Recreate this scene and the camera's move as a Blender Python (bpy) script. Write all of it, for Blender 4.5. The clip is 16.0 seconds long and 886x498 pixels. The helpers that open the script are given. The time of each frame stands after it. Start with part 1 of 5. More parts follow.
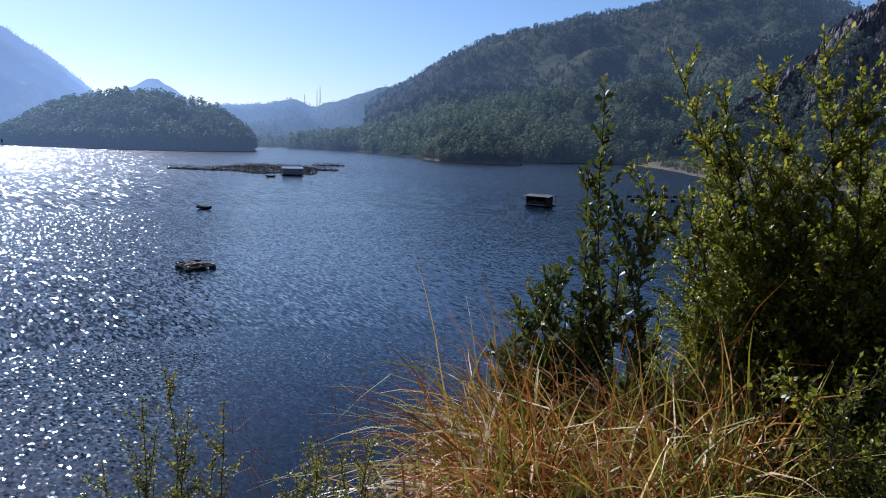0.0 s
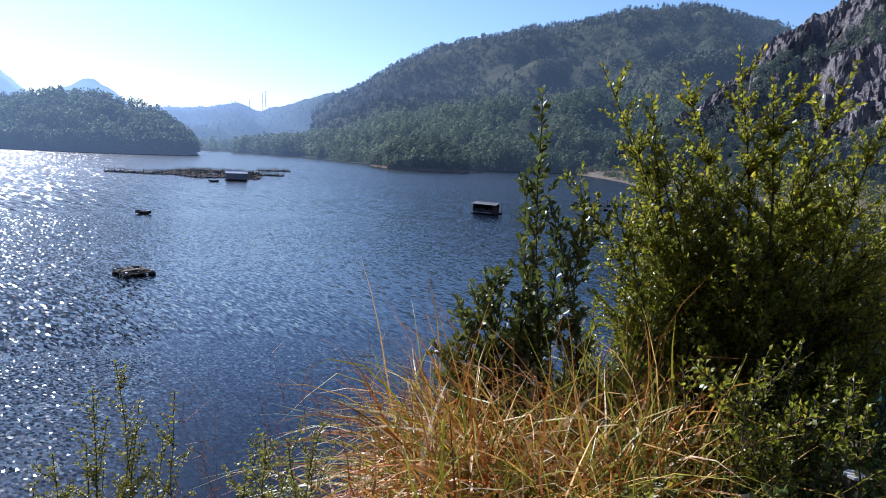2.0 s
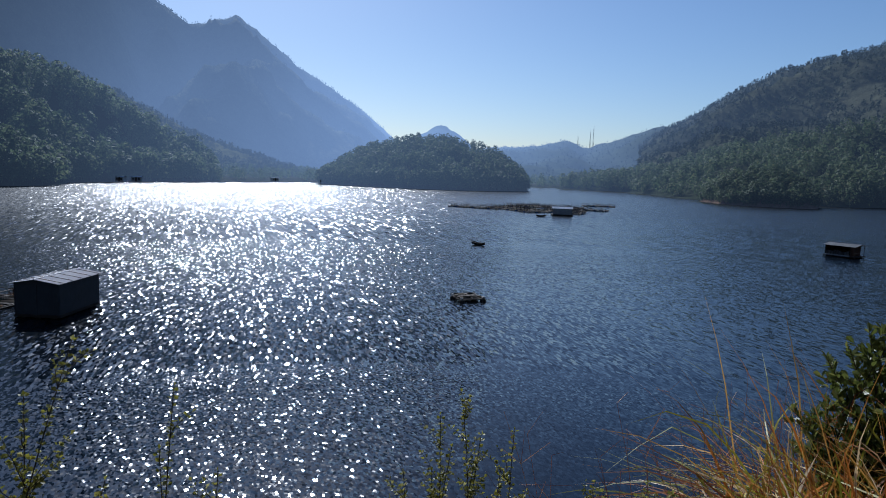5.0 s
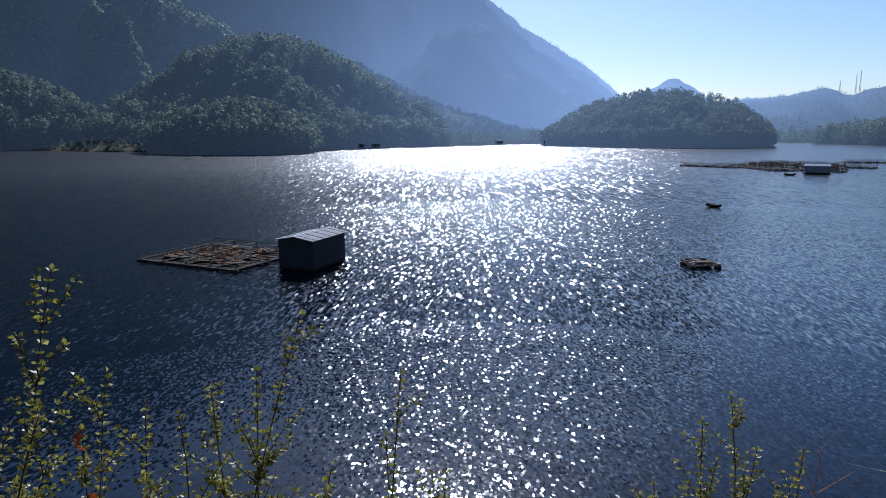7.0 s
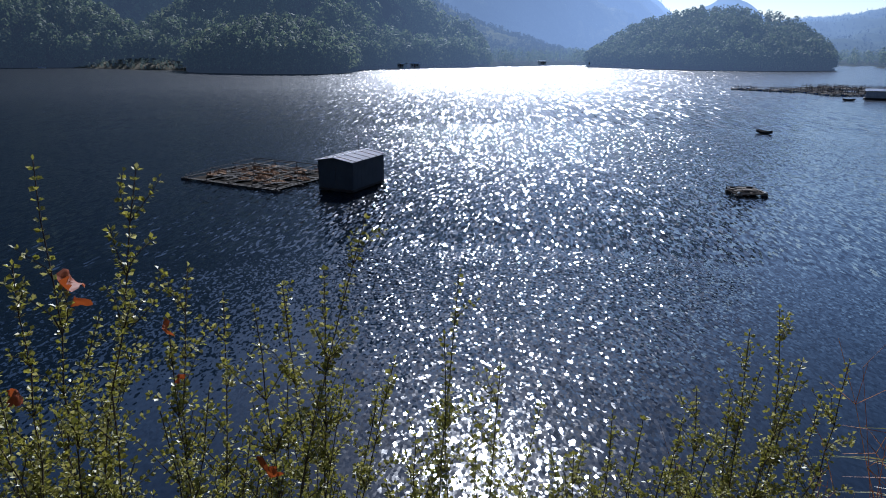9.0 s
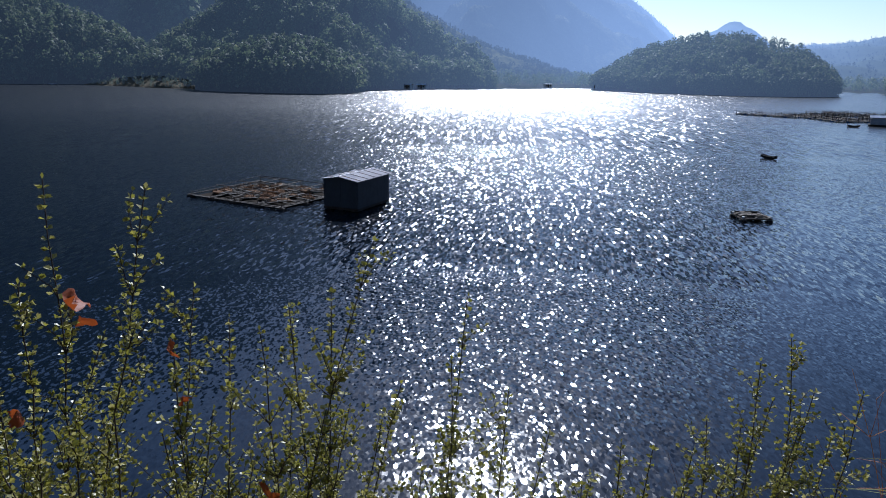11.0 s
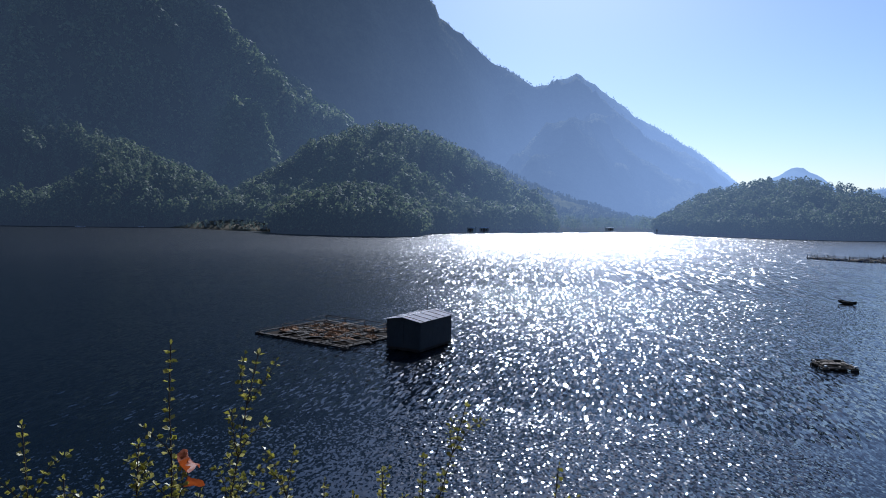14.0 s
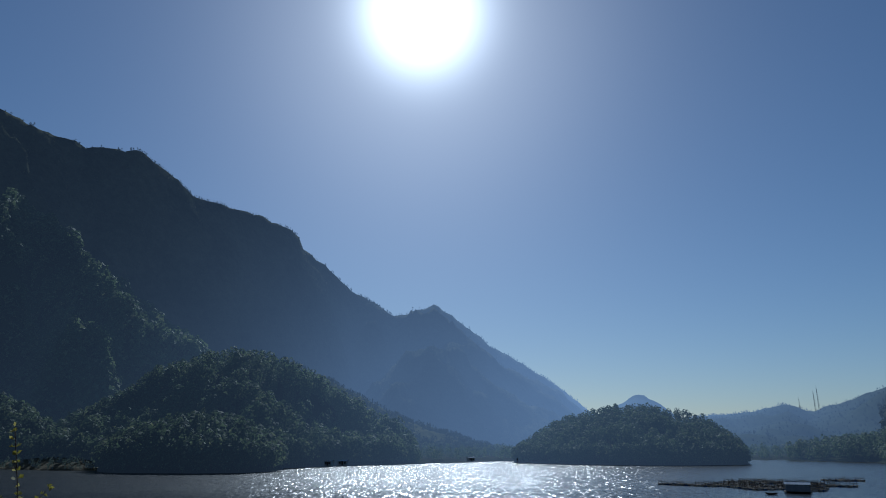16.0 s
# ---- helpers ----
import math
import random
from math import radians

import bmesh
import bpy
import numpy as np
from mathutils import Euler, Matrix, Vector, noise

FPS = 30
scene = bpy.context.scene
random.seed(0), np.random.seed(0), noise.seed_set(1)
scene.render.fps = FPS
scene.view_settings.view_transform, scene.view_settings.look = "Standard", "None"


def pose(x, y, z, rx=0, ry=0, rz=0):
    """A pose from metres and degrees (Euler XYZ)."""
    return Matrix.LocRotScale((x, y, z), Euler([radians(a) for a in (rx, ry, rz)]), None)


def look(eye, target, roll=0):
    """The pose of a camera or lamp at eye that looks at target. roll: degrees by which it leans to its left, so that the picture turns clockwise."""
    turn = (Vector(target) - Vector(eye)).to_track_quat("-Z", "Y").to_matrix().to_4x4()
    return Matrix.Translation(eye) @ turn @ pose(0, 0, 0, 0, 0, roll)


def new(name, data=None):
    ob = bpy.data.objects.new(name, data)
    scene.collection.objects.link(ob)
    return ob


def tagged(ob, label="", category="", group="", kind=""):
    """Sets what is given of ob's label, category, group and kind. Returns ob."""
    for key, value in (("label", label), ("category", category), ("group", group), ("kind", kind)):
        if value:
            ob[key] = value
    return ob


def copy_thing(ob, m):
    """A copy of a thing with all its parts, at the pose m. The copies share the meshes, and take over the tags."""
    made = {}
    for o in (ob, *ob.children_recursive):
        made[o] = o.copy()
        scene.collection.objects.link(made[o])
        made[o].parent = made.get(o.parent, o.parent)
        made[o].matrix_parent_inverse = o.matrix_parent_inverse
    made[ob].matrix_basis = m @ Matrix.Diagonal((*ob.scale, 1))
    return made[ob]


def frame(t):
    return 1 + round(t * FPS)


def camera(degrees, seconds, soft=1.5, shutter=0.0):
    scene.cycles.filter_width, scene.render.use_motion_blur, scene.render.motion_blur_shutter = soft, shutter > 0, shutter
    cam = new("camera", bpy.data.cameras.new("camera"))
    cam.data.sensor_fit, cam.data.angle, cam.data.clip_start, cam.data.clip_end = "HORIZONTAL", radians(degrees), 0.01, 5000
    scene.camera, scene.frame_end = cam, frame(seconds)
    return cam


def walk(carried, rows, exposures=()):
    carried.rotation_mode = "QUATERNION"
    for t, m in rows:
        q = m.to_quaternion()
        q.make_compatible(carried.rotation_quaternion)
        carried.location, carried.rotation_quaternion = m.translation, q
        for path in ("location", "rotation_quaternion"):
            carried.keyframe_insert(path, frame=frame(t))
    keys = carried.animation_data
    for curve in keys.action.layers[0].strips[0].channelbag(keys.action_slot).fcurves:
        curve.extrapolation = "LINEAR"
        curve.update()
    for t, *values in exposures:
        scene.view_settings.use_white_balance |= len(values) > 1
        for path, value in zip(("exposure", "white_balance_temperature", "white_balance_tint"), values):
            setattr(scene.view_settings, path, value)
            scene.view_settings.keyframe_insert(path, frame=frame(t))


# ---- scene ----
# ---- camera ----
cam = camera(67.5, 16.0, soft=1.0)
ROWS = [  # seconds, x, y, z, yaw to the left, pitch, lean to the left
    (0.0, 0.000, 0.000, 11.000, 0.00, -9.50, 2.00),
    (0.5, -0.019, -0.115, 10.983, -4.38, -8.53, 3.09),
    (1.0, -0.019, -0.233, 10.966, -6.50, -8.78, 2.84),
    (1.5, 0.038, -0.010, 11.006, -6.01, -8.90, 2.95),
    (2.0, 0.012, -0.148, 10.993, -4.58, -8.68, 2.95),
    (2.5, 0.019, -0.118, 10.997, -2.62, -8.29, 2.61),
    (3.0, 0.006, -0.070, 11.007, 1.31, -7.61, 2.66),
    (3.5, -0.006, -0.022, 11.011, 5.59, -7.64, 2.22),
    (4.0, -0.037, -0.047, 10.996, 9.95, -7.56, 2.24),
    (4.5, -0.062, -0.022, 10.991, 15.98, -6.77, 2.18),
    (5.0, -0.106, 0.015, 10.973, 23.01, -6.80, 1.86),
    (5.2, -0.050, 0.050, 11.032, 25.52, -6.96, 1.76),
    (7.3, -0.319, 0.236, 10.951, 43.85, -11.30, -0.50),
    (7.5, -0.293, 0.167, 10.962, 44.51, -12.25, -0.74),
    (8.0, -0.341, 0.267, 10.929, 44.01, -15.67, -1.03),
    (8.5, -0.370, 0.174, 10.912, 43.83, -17.17, -0.14),
    (9.0, -0.302, 0.157, 10.929, 45.54, -16.95, 0.11),
    (9.2, -0.303, 0.151, 10.936, 45.80, -16.70, 1.23),
    (11.3, -0.326, 0.160, 10.933, 46.26, -14.88, 0.58),
    (11.5, -0.330, 0.156, 10.935, 47.67, -14.01, -0.29),
    (12.0, -0.346, 0.101, 10.951, 51.03, -11.76, -0.31),
    (12.5, -0.325, 0.063, 10.967, 54.83, -10.00, -0.23),
    (13.0, -0.368, 0.042, 10.970, 58.69, -8.24, 0.61),
    (13.5, -0.357, 0.026, 10.984, 58.18, -6.53, 0.71),
    (14.0, -0.328, 0.068, 11.004, 51.42, -3.18, 0.79),
    (14.5, -0.295, 0.096, 11.022, 45.98, 0.05, 0.93),
    (15.0, -0.185, -0.118, 11.017, 42.45, 5.62, 0.51),
    (15.5, -0.133, -0.479, 10.999, 41.10, 11.87, -0.40),
    (16.0, -0.086, -0.661, 10.994, 39.56, 16.36, -0.21),
]
EXPOSURES = [(0.0, 0.42, 5250, 16), (0.5, 0.72, 5300, 16), (1.5, 1.0, 5400, 16), (3.0, 0.60, 5300, 16), (4.5, 0.05, 5300, 12), (5.2, -0.04, 5300, 11), (7.5, 0.38, 5300, 15), (9.0, 0.47, 5330, 14), (12.5, 0.41, 5330, 14), (14.0, 0.33, 5300, 14), (14.5, 0.1, 5350, 11), (15.0, -0.12, 5350, 8), (16.0, -0.8, 5100, 4)]  # seconds, stops, kelvin, tint
walk(cam, [(t, pose(x, y, z, 0, 0, yaw) @ pose(0, 0, 0, 90 + pitch, 0, 0) @ pose(0, 0, 0, 0, 0, lean)) for t, x, y, z, yaw, pitch, lean in ROWS], EXPOSURES)

# ---- light ----
SUN_AZ, SUN_EL = 41.6, 36.0  # degrees to the left of +y, and up
world = bpy.data.worlds.new("sky")
scene.world = world
world.use_nodes = True
wn = world.node_tree
wn.nodes.clear()
sky = wn.nodes.new("ShaderNodeTexSky")
sky.sky_type, sky.sun_disc = "NISHITA", False
sky.sun_elevation, sky.sun_rotation = radians(SUN_EL), radians(-SUN_AZ)
sky.altitude, sky.air_density, sky.dust_density, sky.ozone_density = 200, 1.0, 0.6, 3.0
bg = wn.nodes.new("ShaderNodeBackground")
bg.inputs["Strength"].default_value = 0.075
wout = wn.nodes.new("ShaderNodeOutputWorld")
sun = new("sun", bpy.data.lights.new("sun", "SUN"))
sun.data.energy, sun.data.angle, sun.data.color = 5.0, radians(0.53), (1.0, 0.95, 0.86)
SUN_DIR = Vector((-math.sin(radians(SUN_AZ)) * math.cos(radians(SUN_EL)), math.cos(radians(SUN_AZ)) * math.cos(radians(SUN_EL)), math.sin(radians(SUN_EL))))
sun.matrix_world = look(SUN_DIR * 300, (0, 0, 0))
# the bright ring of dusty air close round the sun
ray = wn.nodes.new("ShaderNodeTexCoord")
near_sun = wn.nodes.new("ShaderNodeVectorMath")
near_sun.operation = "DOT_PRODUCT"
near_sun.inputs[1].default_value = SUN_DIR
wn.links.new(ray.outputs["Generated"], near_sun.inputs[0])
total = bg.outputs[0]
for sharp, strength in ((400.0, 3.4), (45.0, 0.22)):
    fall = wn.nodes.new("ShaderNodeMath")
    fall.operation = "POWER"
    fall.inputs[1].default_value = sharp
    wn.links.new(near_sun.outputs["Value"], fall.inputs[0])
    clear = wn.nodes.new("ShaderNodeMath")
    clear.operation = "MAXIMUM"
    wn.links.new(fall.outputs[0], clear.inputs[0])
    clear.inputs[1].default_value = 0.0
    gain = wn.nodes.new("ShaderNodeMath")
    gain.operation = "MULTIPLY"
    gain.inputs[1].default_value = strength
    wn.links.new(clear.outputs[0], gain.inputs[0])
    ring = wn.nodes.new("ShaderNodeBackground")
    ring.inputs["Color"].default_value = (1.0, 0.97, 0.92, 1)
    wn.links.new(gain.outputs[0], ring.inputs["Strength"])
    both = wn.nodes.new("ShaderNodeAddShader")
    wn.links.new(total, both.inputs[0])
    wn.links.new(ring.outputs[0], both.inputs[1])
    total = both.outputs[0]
wn.links.new(sky.outputs[0], bg.inputs[0])
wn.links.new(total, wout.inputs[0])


# ---- materials ----
def material(name, base, rough=0.8, spec=0.3, metal=0.0):
    """A principled material with its node tree cleared to the two basic nodes."""
    m = bpy.data.materials.new(name)
    m.use_nodes = True
    b = m.node_tree.nodes["Principled BSDF"]
    b.inputs["Base Color"].default_value = (*base, 1)
    b.inputs["Roughness"].default_value = rough
    b.inputs["Specular IOR Level"].default_value = spec
    b.inputs["Metallic"].default_value = metal
    return m, m.node_tree, b


def node(nt, kind, **inputs):
    n = nt.nodes.new(kind)
    for key, value in inputs.items():
        n.inputs[key.replace("_", " ")].default_value = value
    return n


def coords(nt, scale=(1, 1, 1), turn=0.0, space="Object"):
    tc = nt.nodes.new("ShaderNodeTexCoord")
    mp = nt.nodes.new("ShaderNodeMapping")
    mp.inputs["Scale"].default_value = scale
    mp.inputs["Rotation"].default_value = (0, 0, radians(turn))
    nt.links.new(tc.outputs[space], mp.inputs["Vector"])
    return mp.outputs["Vector"]


def noise_node(nt, vec, scale, detail=4.0, rough=0.55):
    n = node(nt, "ShaderNodeTexNoise", Scale=scale, Detail=detail, Roughness=rough)
    nt.links.new(vec, n.inputs["Vector"])
    return n.outputs["Fac"]


def ramp(nt, fac, stops):
    r = nt.nodes.new("ShaderNodeValToRGB")
    e = r.color_ramp.elements
    while len(e) < len(stops):
        e.new(0.5)
    for k, (p, c) in enumerate(stops):
        e[k].position, e[k].color = p, (*c, 1)
    nt.links.new(fac, r.inputs["Fac"])
    return r.outputs["Color"]


def blend(nt, fac, a, b, kind="MIX"):
    m = nt.nodes.new("ShaderNodeMix")
    m.data_type, m.blend_type = "RGBA", kind
    for value, slot in ((fac, 0), (a, 6), (b, 7)):
        if isinstance(value, (int, float)):
            m.inputs[slot].default_value = value
        elif isinstance(value, tuple):
            m.inputs[slot].default_value = (*value, 1)
        else:
            nt.links.new(value, m.inputs[slot])
    return m.outputs[2]


def bump(nt, b, height, strength, distance):
    n = node(nt, "ShaderNodeBump", Strength=strength, Distance=distance)
    nt.links.new(height, n.inputs["Height"])
    nt.links.new(n.outputs["Normal"], b.inputs["Normal"])
    return n


def math_node(nt, op, a, b, c=None):
    n = nt.nodes.new("ShaderNodeMath")
    n.operation = op
    for k, value in enumerate((a, b, c)):
        if value is None:
            continue
        if isinstance(value, (int, float)):
            n.inputs[k].default_value = value
        else:
            nt.links.new(value, n.inputs[k])
    return n.outputs[0]


def painted_haze(nt, b, share=1.0):
    """Far backdrop only: haze painted as emission on slopes hundreds of metres off, the more the farther and the lower
    they lie, and brightest towards HAZE_AZ.
    """
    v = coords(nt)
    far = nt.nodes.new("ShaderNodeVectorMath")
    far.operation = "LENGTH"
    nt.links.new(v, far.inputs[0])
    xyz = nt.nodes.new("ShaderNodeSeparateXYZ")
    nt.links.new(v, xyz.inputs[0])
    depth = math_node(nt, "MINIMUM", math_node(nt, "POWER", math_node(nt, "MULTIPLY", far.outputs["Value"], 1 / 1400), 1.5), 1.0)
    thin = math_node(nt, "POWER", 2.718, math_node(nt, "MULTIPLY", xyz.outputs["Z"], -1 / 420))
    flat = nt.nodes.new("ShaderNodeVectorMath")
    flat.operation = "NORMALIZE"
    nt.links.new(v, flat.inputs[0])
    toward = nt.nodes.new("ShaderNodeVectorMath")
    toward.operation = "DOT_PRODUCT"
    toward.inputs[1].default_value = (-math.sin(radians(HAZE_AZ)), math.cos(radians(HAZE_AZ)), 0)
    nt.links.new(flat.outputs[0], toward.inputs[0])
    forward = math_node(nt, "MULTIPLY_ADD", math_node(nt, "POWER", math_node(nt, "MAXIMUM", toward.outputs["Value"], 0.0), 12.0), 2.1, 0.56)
    b.inputs["Emission Color"].default_value = (*HAZE_COLOR, 1)
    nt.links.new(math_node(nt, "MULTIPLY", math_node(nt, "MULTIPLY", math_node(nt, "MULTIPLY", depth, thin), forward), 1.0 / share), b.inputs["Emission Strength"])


# bluish haze colour that the far slopes and woods emit
HAZE_COLOR = (0.135, 0.188, 0.285)
HAZE_AZ = 34.0  # bearing in degrees to the left where the painted haze is brightest


def foliage(name, dark, light, warm=None, rough=0.5, spec=0.35, through_light=0.25, glow=None):
    """Leaves: each island of the mesh takes its own tint, and some light passes through."""
    m, nt, b = material(name, light, rough, spec)
    geo = nt.nodes.new("ShaderNodeNewGeometry")
    stops = [(0.0, dark), (0.75, light)] + ([(1.0, warm)] if warm else [(1.0, tuple(c * 1.25 for c in light))])
    col = ramp(nt, geo.outputs["Random Per Island"], stops)
    patch = noise_node(nt, coords(nt), 0.6 if glow is None else 0.012, 3)
    col = blend(nt, 0.35, col, ramp(nt, patch, [(0.3, tuple(c * 0.6 for c in dark)), (0.7, light)]))
    nt.links.new(col, b.inputs["Base Color"])
    if through_light:
        tr = nt.nodes.new("ShaderNodeBsdfTranslucent")
        nt.links.new(col, tr.inputs["Color"])
        mix = node(nt, "ShaderNodeMixShader", Fac=through_light)
        nt.links.new(b.outputs[0], mix.inputs[1])
        nt.links.new(tr.outputs[0], mix.inputs[2])
        nt.links.new(mix.outputs[0], nt.nodes["Material Output"].inputs["Surface"])
    # far woods: haze as emission on the leaves, raised for the mix share
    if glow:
        painted_haze(nt, b, 1.0 - through_light)
    return m


def mottled(name, a, c, scale, rough=0.9, depth=0.02, spec=0.2, fine=8.0, glow=None):
    """A surface with two scales of variation and relief."""
    m, nt, b = material(name, a, rough, spec)
    v = coords(nt)
    big, small = noise_node(nt, v, scale, 5), noise_node(nt, v, scale * fine, 6, 0.65)
    col = blend(nt, 0.45, ramp(nt, big, [(0.3, a), (0.7, c)]), ramp(nt, small, [(0.3, tuple(k * 0.55 for k in a)), (0.7, c)]))
    nt.links.new(col, b.inputs["Base Color"])
    bump(nt, b, small, 0.6, depth)
    # far slopes: emission stands in for haze, without specular
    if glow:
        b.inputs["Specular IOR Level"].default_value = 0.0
        painted_haze(nt, b)
    return m


def water_material():
    """Lake water: short chop on a low swell, nearly smooth under the sheltering bank and rougher the farther out the breeze reaches."""
    m, nt, b = material("lake_water", (0.0006, 0.0030, 0.0070), 0.06, 0.5)
    b.inputs["IOR"].default_value = 1.46
    reach = nt.nodes.new("ShaderNodeVectorMath")
    reach.operation = "LENGTH"
    nt.links.new(coords(nt), reach.inputs[0])

    def outward(near, far, low, high, smooth=False):
        n = nt.nodes.new("ShaderNodeMapRange")
        if smooth:
            n.interpolation_type = "SMOOTHSTEP"
        for key, value in (("From Min", near), ("From Max", far), ("To Min", low), ("To Max", high)):
            n.inputs[key].default_value = value
        nt.links.new(reach.outputs["Value"], n.inputs["Value"])
        return n.outputs[0]

    def vector(op, a, c=None, d=None):
        n = nt.nodes.new("ShaderNodeVectorMath")
        n.operation = op
        for k, value in enumerate((a, c, d)):
            if isinstance(value, tuple):
                n.inputs[k].default_value = value
            elif value is not None:
                nt.links.new(value, n.inputs[k])
        return n

    def slopes(across, along, detail, turn=0.0):
        """Random slopes of wave faces of that many to the metre, across and along the sun's bearing."""
        n = node(nt, "ShaderNodeTexNoise", Scale=1.0, Detail=detail, Roughness=0.55)
        nt.links.new(coords(nt, (across, along, 1.0), -SUN_AZ + turn), n.inputs["Vector"])
        return vector("MULTIPLY_ADD", n.outputs["Color"], (1.0, 1.0, 0.0), (-0.5, -0.5, 0.0)).outputs[0]

    # rows of waves driven by the wind
    ripple = noise_node(nt, coords(nt, (0.40, 1.0, 1.0), 12), 4.6, 1, 0.5)
    chop = noise_node(nt, coords(nt, (0.28, 1.0, 1.0), 20), 1.7, 2, 0.5)
    swell = noise_node(nt, coords(nt, (0.30, 1.0, 1.0), 16), 0.42, 1, 0.5)
    gust = ramp(nt, noise_node(nt, coords(nt, (0.35, 1.0, 1.0), 20), 0.035, 3), [(0.35, (0.78, 0.78, 0.78)), (0.65, (1, 1, 1))])
    height = math_node(nt, "MULTIPLY", math_node(nt, "MULTIPLY_ADD", chop, 2.2, ripple), gust)
    height = math_node(nt, "MULTIPLY_ADD", swell, 3.0, height)
    waves = bump(nt, b, height, 1.0, 0.03)
        # wavelets, each with a tilt of its own: small in the shelter of the bank, long on the open lake
    def by_reach(a, c, d, first, second):
        """One of three layers by the distance from the bank."""
        for layer, (start, end) in ((c, first), (d, second)):
            n = nt.nodes.new("ShaderNodeMix")
            n.data_type = "VECTOR"
            nt.links.new(outward(start, end, 0.0, 1.0), n.inputs[0])
            nt.links.new(a, n.inputs[4])
            nt.links.new(layer, n.inputs[5])
            a = n.outputs[1]
        return a

    def facets(across, along, turn):
        """Small flat wave faces, each with one random slope."""
        n = nt.nodes.new("ShaderNodeTexVoronoi")
        n.inputs["Scale"].default_value = 1.0
        grid = nt.nodes.new("ShaderNodeMapping")
        grid.vector_type = "TEXTURE"
        grid.inputs["Rotation"].default_value = (0, 0, radians(SUN_AZ + turn))
        grid.inputs["Scale"].default_value = (1 / across, 1 / along, 1.0)
        nt.links.new(coords(nt), grid.inputs["Vector"])
        nt.links.new(grid.outputs["Vector"], n.inputs["Vector"])
        both = nt.nodes.new("ShaderNodeCombineXYZ")
        nt.links.new(vector("DOT_PRODUCT", n.outputs["Color"], (1.0, -1.0, 0.0)).outputs["Value"], both.inputs[0])
        nt.links.new(vector("DOT_PRODUCT", n.outputs["Color"], (-0.6, -0.6, 1.2)).outputs["Value"], both.inputs[1])
        return both.outputs[0]

    face = by_reach(slopes(4.6, 2.7, 1.0), slopes(3.2, 1.2, 1.0, 6), slopes(1.5, 0.30, 1.0, -5), (34.0, 60.0), (90.0, 170.0))
    chip = by_reach(facets(11.0, 6.0, 3), facets(7.2, 2.0, -4), facets(3.6, 0.42, 2), (34.0, 38.0), (95.0, 105.0))
    # most lie nearly flat and few stand steep
    steep = vector("DOT_PRODUCT", face, face)
    peaked = math_node(nt, "MULTIPLY_ADD", steep.outputs["Value"], 4.0, outward(30.0, 85.0, 0.16, 0.45))
    sharp = math_node(nt, "ADD", outward(15.0, 34.0, 0.12, 0.46), outward(60.0, 160.0, 0.0, 0.12))
    # the breeze comes down the bay in a lane; the water along both shores lies in the lee
    lane = vector("DOT_PRODUCT", vector("NORMALIZE", coords(nt)).outputs[0], (-math.sin(radians(38)), math.cos(radians(38)), 0))
    calm = nt.nodes.new("ShaderNodeMapRange")
    calm.interpolation_type = "SMOOTHSTEP"
    for key, value in (("From Min", 0.93), ("From Max", 0.99), ("To Min", 0.25), ("To Max", 1.0)):
        calm.inputs[key].default_value = value
    nt.links.new(lane.outputs["Value"], calm.inputs["Value"])
    nt.links.new(math_node(nt, "MULTIPLY", outward(14.0, 110.0, 0.0050, 0.015), math_node(nt, "MULTIPLY_ADD", calm.outputs[0], 0.65, 0.35)), waves.inputs["Distance"])
    wind = math_node(nt, "ADD", outward(15.0, 30.0, 0.30, 0.40), outward(20.0, 60.0, 0.0, 0.80, True))
    breeze = math_node(nt, "MULTIPLY", math_node(nt, "MULTIPLY", wind, calm.outputs[0]), gust)
    tilt = vector("SCALE", face)
    nt.links.new(math_node(nt, "MULTIPLY", peaked, breeze), tilt.inputs["Scale"])
    glint = vector("SCALE", chip)
    nt.links.new(math_node(nt, "MULTIPLY", sharp, math_node(nt, "MULTIPLY", calm.outputs[0], gust)), glint.inputs["Scale"])
    joined = vector("ADD", vector("ADD", waves.outputs["Normal"], tilt.outputs[0]).outputs[0], glint.outputs[0])
    level = vector("NORMALIZE", joined.outputs[0])
    nt.links.new(level.outputs[0], b.inputs["Normal"])
    nt.links.new(math_node(nt, "ADD", math_node(nt, "ADD", outward(20.0, 62.0, 0.055, 0.15), outward(16.0, 23.0, 0.05, 0.0)), outward(60.0, 200.0, 0.0, 0.12)), b.inputs["Roughness"])
    return m


WATER = water_material()
SOIL = mottled("dry_soil", (0.045, 0.033, 0.022), (0.13, 0.095, 0.06), 1.5)
LAKEBED = mottled("lake_bed", (0.07, 0.06, 0.045), (0.14, 0.12, 0.08), 0.05)
# materials with glow=True emit painted haze on top of their own colour
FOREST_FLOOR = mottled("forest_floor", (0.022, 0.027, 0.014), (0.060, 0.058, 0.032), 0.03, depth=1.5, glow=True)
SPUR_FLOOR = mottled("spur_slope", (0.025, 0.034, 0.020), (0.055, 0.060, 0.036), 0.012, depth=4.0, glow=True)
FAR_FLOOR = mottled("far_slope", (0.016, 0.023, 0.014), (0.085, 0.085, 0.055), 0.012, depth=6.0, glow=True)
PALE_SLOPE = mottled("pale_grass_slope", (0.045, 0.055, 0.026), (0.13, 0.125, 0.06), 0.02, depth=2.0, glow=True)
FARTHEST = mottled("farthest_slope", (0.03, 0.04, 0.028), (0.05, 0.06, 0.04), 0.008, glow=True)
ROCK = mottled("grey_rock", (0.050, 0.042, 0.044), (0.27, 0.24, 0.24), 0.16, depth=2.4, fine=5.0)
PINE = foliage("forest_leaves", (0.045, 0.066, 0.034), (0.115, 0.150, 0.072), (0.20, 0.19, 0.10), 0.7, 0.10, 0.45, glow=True)
